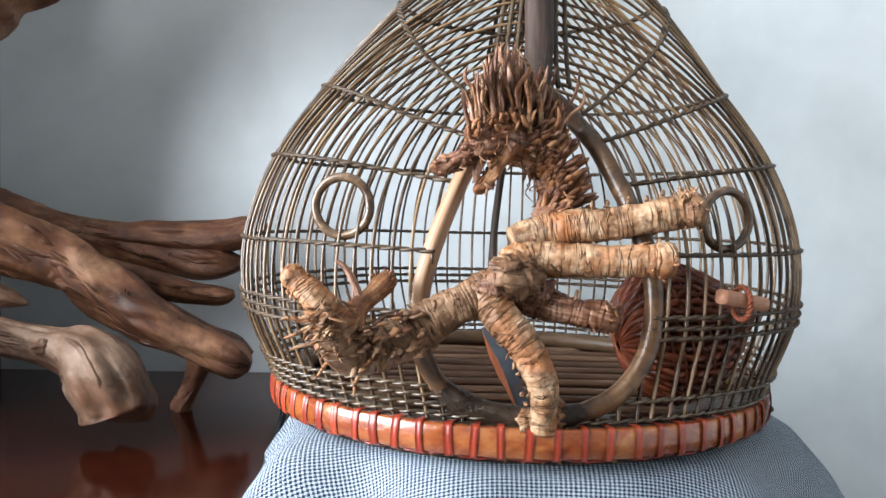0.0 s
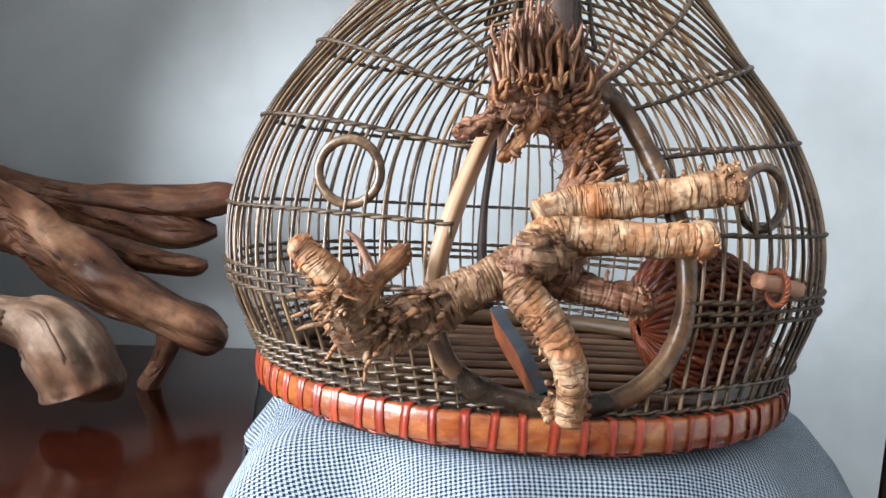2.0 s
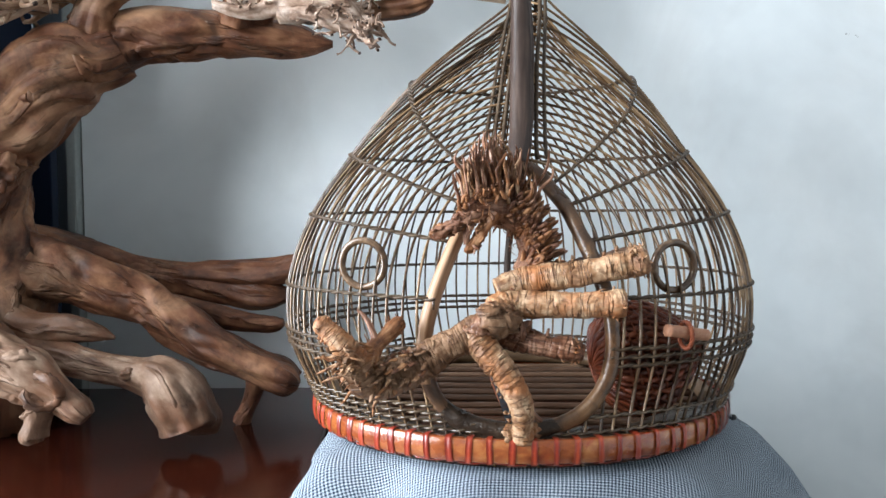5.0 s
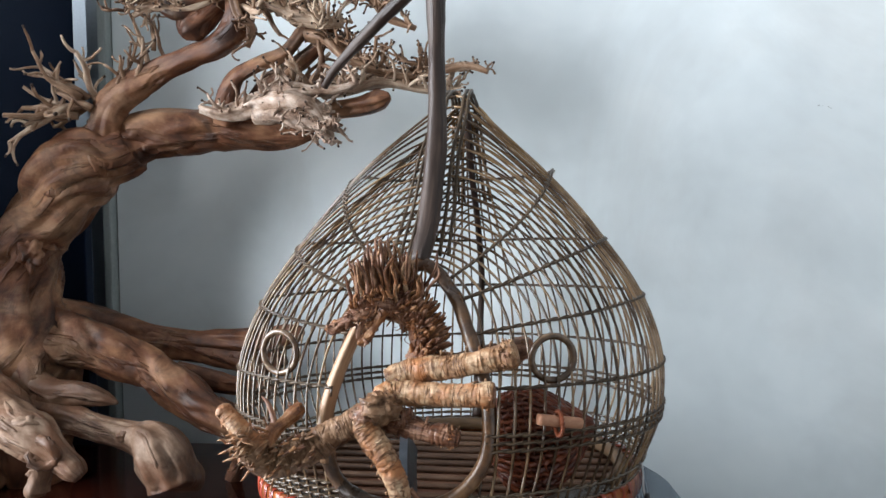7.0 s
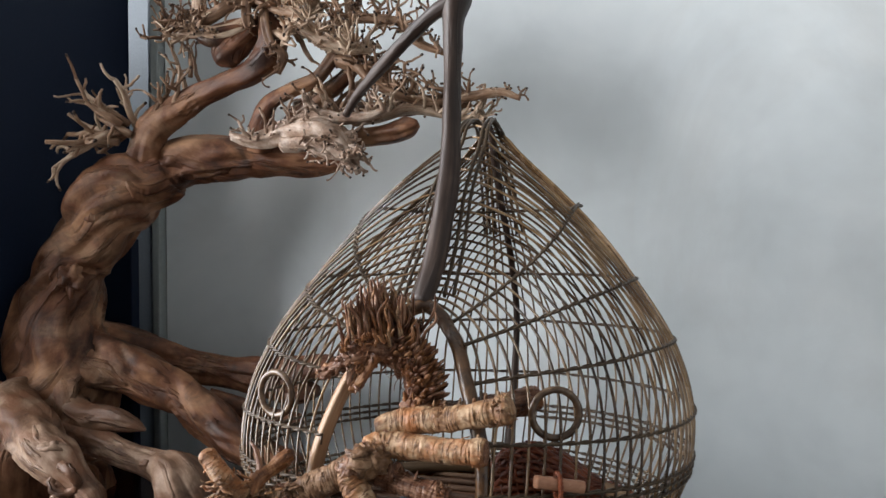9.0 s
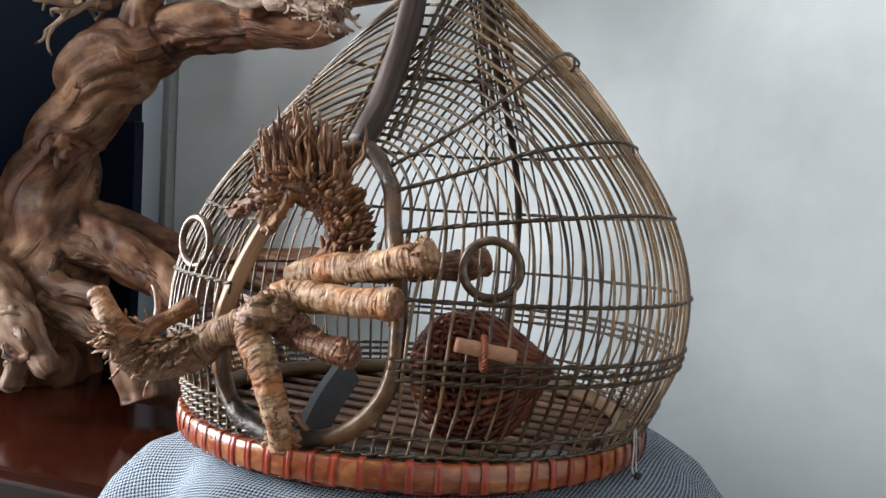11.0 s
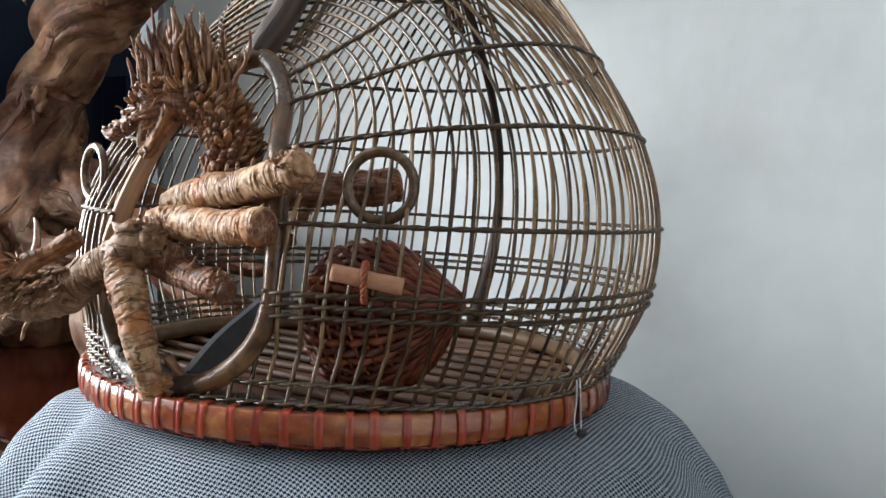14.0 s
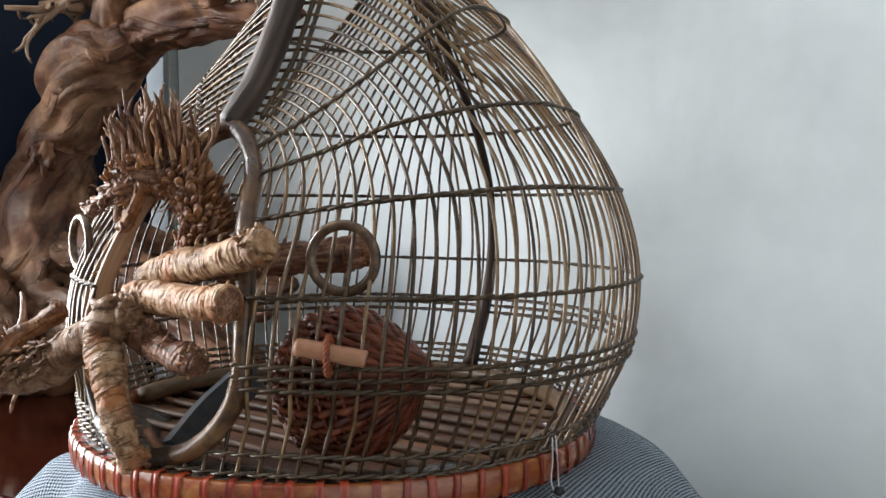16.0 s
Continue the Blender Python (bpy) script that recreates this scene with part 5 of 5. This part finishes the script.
    def antler(name, pts, count, length, r, seed, way=(0, -0.3, 0.6), material=M_TWIG, lumps=0.5, label="pale brittle twig"):
        """A pale crooked branch with short side twigs."""
        g, tips = Geo(), Geo()
        p = wood_limb(g, pts, 30, 11, 0.16, 2.0, lumps, seed)
        for k in range(int(count * 1.35)):
            c = p[int(rng.uniform(0.12, 1.0) * (len(p) - 1))]
            w = Vector(way) + Vector((rng.uniform(-1, 1), rng.uniform(-1, 1), rng.uniform(-1, 1))) * 0.8
            grow(g, tips, c[:3], w, length * rng.uniform(0.5, 1.35), r * rng.uniform(0.6, 1.1), 1, rng, 0.8, 0.1)
        part(name, toned(name, (g, tips), (material, M_TIP)), material, tree, label)

    # bleached lumpy bracket
    pale = "pale bleached lumpy branch"
    antler("bleached_branch", [(-0.268, 0.812, 1.092, 0.006), (-0.245, 0.812, 1.087, 0.009), (-0.220, 0.812, 1.089, 0.010), (-0.190, 0.808, 1.100, 0.012), (-0.160, 0.804, 1.100, 0.013), (-0.128, 0.800, 1.090, 0.015), (-0.106, 0.796, 1.076, 0.010), (-0.094, 0.793, 1.056, 0.007), (-0.086, 0.792, 1.040, 0.004)], 25, 0.028, 0.0042, 12, (0, -0.4, 0.1), M_BLEACH, 0.8, pale)
    antler("bleached_branch", [(-0.190, 0.806, 1.082, 0.010), (-0.150, 0.800, 1.080, 0.011), (-0.118, 0.796, 1.066, 0.012), (-0.092, 0.792, 1.062, 0.009), (-0.082, 0.790, 1.072, 0.003)], 17, 0.026, 0.0040, 13, (0, -0.3, -0.3), M_BLEACH, 0.8, pale)
    antler("bleached_branch", [(-0.195, 0.820, 1.075, 0.009), (-0.180, 0.808, 1.098, 0.009), (-0.150, 0.806, 1.112, 0.008), (-0.115, 0.808, 1.108, 0.007), (-0.080, 0.812, 1.110, 0.006), (-0.06, 0.815, 1.118, 0.003)], 15, 0.032, 0.0040, 14, (0, -0.2, 0.8), M_BLEACH, 0.7, pale)

    antler("twig", [(-0.236, 0.838, 1.266, 0.010), (-0.275, 0.830, 1.262, 0.010), (-0.318, 0.824, 1.242, 0.010), (-0.345, 0.820, 1.240, 0.008), (-0.366, 0.818, 1.236, 0.006), (-0.376, 0.818, 1.221, 0.003)], 30, 0.030, 0.0034, 61)
    antler("twig", [(-0.250, 0.836, 1.240, 0.010), (-0.285, 0.826, 1.226, 0.009), (-0.320, 0.820, 1.228, 0.008), (-0.345, 0.816, 1.226, 0.006), (-0.362, 0.814, 1.215, 0.003)], 22, 0.026, 0.0034, 62, (-0.2, -0.4, 0.1))
    antler("twig", [(-0.322, 0.822, 1.245, 0.008), (-0.320, 0.820, 1.285, 0.007), (-0.316, 0.820, 1.305, 0.007), (-0.326, 0.820, 1.325, 0.003)], 14, 0.028, 0.0028, 63, (0, 0, 1))
    antler("twig", [(-0.255, 0.825, 1.262, 0.006), (-0.252, 0.820, 1.240, 0.006), (-0.249, 0.818, 1.228, 0.004)], 3, 0.015, 0.003, 64, (0, -0.3, -0.6))
    antler("twig", [(-0.232, 0.826, 1.256, 0.006), (-0.223, 0.820, 1.224, 0.006), (-0.214, 0.818, 1.204, 0.006), (-0.198, 0.818, 1.192, 0.005), (-0.206, 0.818, 1.168, 0.003)], 8, 0.024, 0.0035, 65, (0, -0.2, -0.8))
    antler("twig", [(-0.240, 0.832, 1.266, 0.008), (-0.208, 0.826, 1.250, 0.0075), (-0.170, 0.824, 1.242, 0.0065), (-0.140, 0.824, 1.250, 0.004)], 20, 0.034, 0.0032, 66)
    antler("twig", [(-0.205, 0.834, 1.236, 0.010), (-0.165, 0.826, 1.220, 0.011), (-0.140, 0.822, 1.205, 0.010), (-0.107, 0.820, 1.196, 0.009), (-0.080, 0.820, 1.190, 0.005)], 34, 0.034, 0.0036, 67)
    antler("twig", [(-0.150, 0.830, 1.212, 0.009), (-0.118, 0.828, 1.230, 0.008), (-0.080, 0.826, 1.228, 0.007), (-0.047, 0.826, 1.221, 0.006), (-0.028, 0.828, 1.200, 0.006), (0.010, 0.830, 1.182, 0.004)], 32, 0.032, 0.0032, 68)
    antler("twig", [(-0.114, 0.830, 1.230, 0.006), (-0.117, 0.830, 1.268, 0.0045), (-0.116, 0.830, 1.304, 0.003)], 9, 0.017, 0.0024, 69, (0, 0, 1))
    antler("twig", [(-0.106, 0.832, 1.236, 0.005), (-0.102, 0.832, 1.258, 0.004), (-0.090, 0.832, 1.278, 0.0025)], 7, 0.015, 0.0024, 70, (0.4, 0, 0.6))
    antler("twig", [(-0.135, 0.845, 1.186, 0.010), (-0.107, 0.842, 1.178, 0.010), (-0.083, 0.840, 1.154, 0.009), (-0.043, 0.842, 1.136, 0.008), (0.008, 0.850, 1.126, 0.006), (0.035, 0.855, 1.124, 0.003)], 40, 0.036, 0.0034, 71, (0.2, -0.2, 0.7))
    antler("twig", [(-0.120, 0.850, 1.112, 0.009), (-0.085, 0.846, 1.114, 0.008), (-0.044, 0.848, 1.122, 0.007), (0.010, 0.855, 1.112, 0.005), (0.060, 0.860, 1.104, 0.003)], 26, 0.034, 0.003, 72, (0.2, -0.2, 0.6))
    antler("twig", [(0.000, 0.850, 1.128, 0.006), (0.040, 0.846, 1.134, 0.005), (0.075, 0.842, 1.136, 0.0045), (0.098, 0.840, 1.127, 0.003)], 6, 0.016, 0.0024, 73, (0.4, 0, 0.5))

    def cluster(seed, starts, length, r, depth, count, way, spread=0.8, lift=0.15):
        rng = random.Random(seed)
        for k in range(count):
            g, tips = Geo(), Geo()
            b = starts[k % len(starts)]
            w = Vector(way) + Vector((rng.uniform(-1, 1), rng.uniform(-1, 1), rng.uniform(-1, 1))) * 0.5
            grow(g, tips, Vector(b) + Vector((rng.uniform(-1, 1), rng.uniform(-1, 1), rng.uniform(-1, 1))) * 0.010, w, length * rng.uniform(0.7, 1.15), r * rng.uniform(0.85, 1.2), depth, rng, spread, lift)
            part("twig", toned("twig", (g, tips), (M_TWIG, M_TIP)), M_TWIG, tree, "pale brittle twig")

    cluster(31, [(-0.440, 0.835, 1.108), (-0.455, 0.832, 1.112)], 0.080, 0.0055, 1, 8, (-0.8, -0.3, 0.8))
    cluster(41, [(-0.450, 0.832, 1.100), (-0.46, 0.832, 1.10)], 0.088, 0.0055, 1, 6, (-1.0, -0.3, -0.05), 0.8, -0.05)
    cluster(32, [(-0.400, 0.84, 1.125), (-0.37, 0.84, 1.145), (-0.34, 0.84, 1.165)], 0.058, 0.0036, 1, 8, (-0.05, -0.1, 1.0), 0.5, 0.3)
    cluster(34, [(-0.225, 0.835, 1.215), (-0.20, 0.84, 1.225), (-0.18, 0.845, 1.22)], 0.060, 0.0050, 1, 8, (0.8, -0.1, -0.1), 0.7, -0.1)
    cluster(38, [(-0.16, 0.86, 1.12), (-0.13, 0.85, 1.125), (-0.20, 0.86, 1.13)], 0.055, 0.0046, 1, 10, (0.4, -0.3, 0.6), 0.7, 0.05)
    cluster(39, [(-0.195, 0.838, 1.31), (-0.158, 0.838, 1.295)], 0.026, 0.0034, 1, 5, (0.3, 0, 0.3), 0.6, 0.0)

    def root(name, material, pts, seed, n=60, sides=26, groove=0.10, twist=3.0, lumps=0.24):
        g = Geo()
        p = wood_limb(g, pts, n, sides, groove, twist, lumps, seed)
        rng = random.Random(seed)
        for k in range(2):  # knots
            c = p[int(rng.uniform(0.5, 0.9) * (len(p) - 1))]
            d = Vector((rng.uniform(-1, 1), rng.uniform(-1, 0.2), rng.uniform(-0.3, 1))).normalized()
            r = c[3] * rng.uniform(0.22, 0.4)
            g.blob(c[:3] + np.array(d) * c[3] * 0.8, (r * 1.3, r, r), rough=0.7, sub=3, seed=k + seed)
        part(name, g, material, tree)

    root("root", M_DRIFT, [(-0.565, 0.830, 0.798, 0.046), (-0.500, 0.838, 0.783, 0.040), (-0.430, 0.848, 0.767, 0.033), (-0.370, 0.850, 0.747, 0.027), (-0.325, 0.842, 0.722, 0.027), (-0.285, 0.834, 0.699, 0.024), (-0.245, 0.829, 0.678, 0.019), (-0.208, 0.827, 0.664, 0.019), (-0.184, 0.826, 0.655, 0.015), (-0.178, 0.826, 0.653, 0.006)], 41, 80, 28)
    root("root", M_DRIFT, [(-0.230, 0.830, 0.660, 0.013), (-0.236, 0.836, 0.638, 0.010), (-0.246, 0.843, 0.616, 0.009), (-0.253, 0.848, 0.601, 0.011)], 42, 24, 14)
    root("root", M_DRIFT, [(-0.275, 0.845, 0.700, 0.012), (-0.235, 0.862, 0.680, 0.009), (-0.205, 0.870, 0.668, 0.008), (-0.188, 0.872, 0.655, 0.005)], 43, 24, 14)
    root("root", M_DRIFT, [(-0.540, 0.875, 0.808, 0.036), (-0.470, 0.915, 0.787, 0.026), (-0.400, 0.940, 0.773, 0.018), (-0.314, 0.950, 0.770, 0.017), (-0.245, 0.950, 0.775, 0.018), (-0.205, 0.950, 0.785, 0.014), (-0.190, 0.950, 0.790, 0.006)], 44)
    root("root", M_DRIFT, [(-0.430, 0.930, 0.770, 0.020), (-0.360, 0.945, 0.757, 0.017), (-0.290, 0.948, 0.746, 0.019), (-0.240, 0.948, 0.742, 0.017), (-0.216, 0.948, 0.745, 0.006)], 45)
    root("root", M_DRIFT, [(-0.345, 0.868, 0.738, 0.018), (-0.290, 0.890, 0.722, 0.014), (-0.250, 0.900, 0.715, 0.011), (-0.222, 0.902, 0.714, 0.0085), (-0.214, 0.902, 0.716, 0.004)], 46, 40, 16)
    root("root", M_DRIFTPALE, [(-0.545, 0.800, 0.735, 0.034), (-0.490, 0.782, 0.714, 0.025), (-0.435, 0.765, 0.698, 0.019), (-0.384, 0.752, 0.689, 0.0165), (-0.344, 0.747, 0.684, 0.019), (-0.312, 0.743, 0.677, 0.029), (-0.294, 0.739, 0.660, 0.035), (-0.284, 0.737, 0.642, 0.034), (-0.278, 0.735, 0.624, 0.030), (-0.2775, 0.735, 0.6225, 0.024)], 47, 80, 30, lumps=0.16)
    root("root", M_DRIFTPALE, [(-0.590, 0.770, 0.732, 0.042), (-0.535, 0.725, 0.727, 0.034), (-0.460, 0.692, 0.706, 0.031), (-0.425, 0.682, 0.696, 0.027), (-0.400, 0.676, 0.685, 0.019), (-0.380, 0.673, 0.673, 0.0145), (-0.366, 0.672, 0.663, 0.0135), (-0.359, 0.672, 0.656, 0.009)], 48, 70, 26, lumps=0.3)
    root("root", M_DRIFTPALE, [(-0.418, 0.680, 0.694, 0.018), (-0.406, 0.668, 0.672, 0.0135), (-0.409, 0.666, 0.652, 0.0130), (-0.412, 0.665, 0.638, 0.0135), (-0.410, 0.665, 0.630, 0.007)], 49, 40, 18, lumps=0.3)
    root("root", M_DRIFTPALE, [(-0.530, 0.785, 0.735, 0.024), (-0.468, 0.778, 0.722, 0.019), (-0.421, 0.777, 0.727, 0.016), (-0.395, 0.776, 0.723, 0.010), (-0.376, 0.776, 0.717, 0.002)], 50, 40, 18)
    root("root", M_DRIFT, [(-0.600, 0.790, 0.740, 0.040), (-0.605, 0.730, 0.690, 0.034), (-0.592, 0.690, 0.640, 0.028), (-0.580, 0.670, 0.606, 0.024)], 51, 40, 20)
    root("root", M_DRIFT, [(-0.535, 0.815, 0.790, 0.026), (-0.510, 0.790, 0.760, 0.018), (-0.498, 0.775, 0.728, 0.016), (-0.500, 0.770, 0.700, 0.012)], 52, 36, 18)

    g = Geo()
    g.tube([(-0.397 + 0.017 * math.cos(a), 0.660 - 0.004 * math.sin(2 * a), 0.684 + 0.015 * math.sin(a)) for a in np.linspace(0, 2 * math.pi, 24, endpoint=False)], [0.0062 + 0.0016 * math.sin(3 * k) for k in range(24)], 8, closed=True)
    for k in range(5):
        a = 1.3 * k
        g.blob((-0.397 + 0.007 * math.cos(a), 0.664, 0.684 + 0.007 * math.sin(a)), (0.005, 0.004, 0.005), rough=0.6, sub=2, seed=k)
    part("knot", g, M_DRIFTPALE, tree)


make_drift_tree()
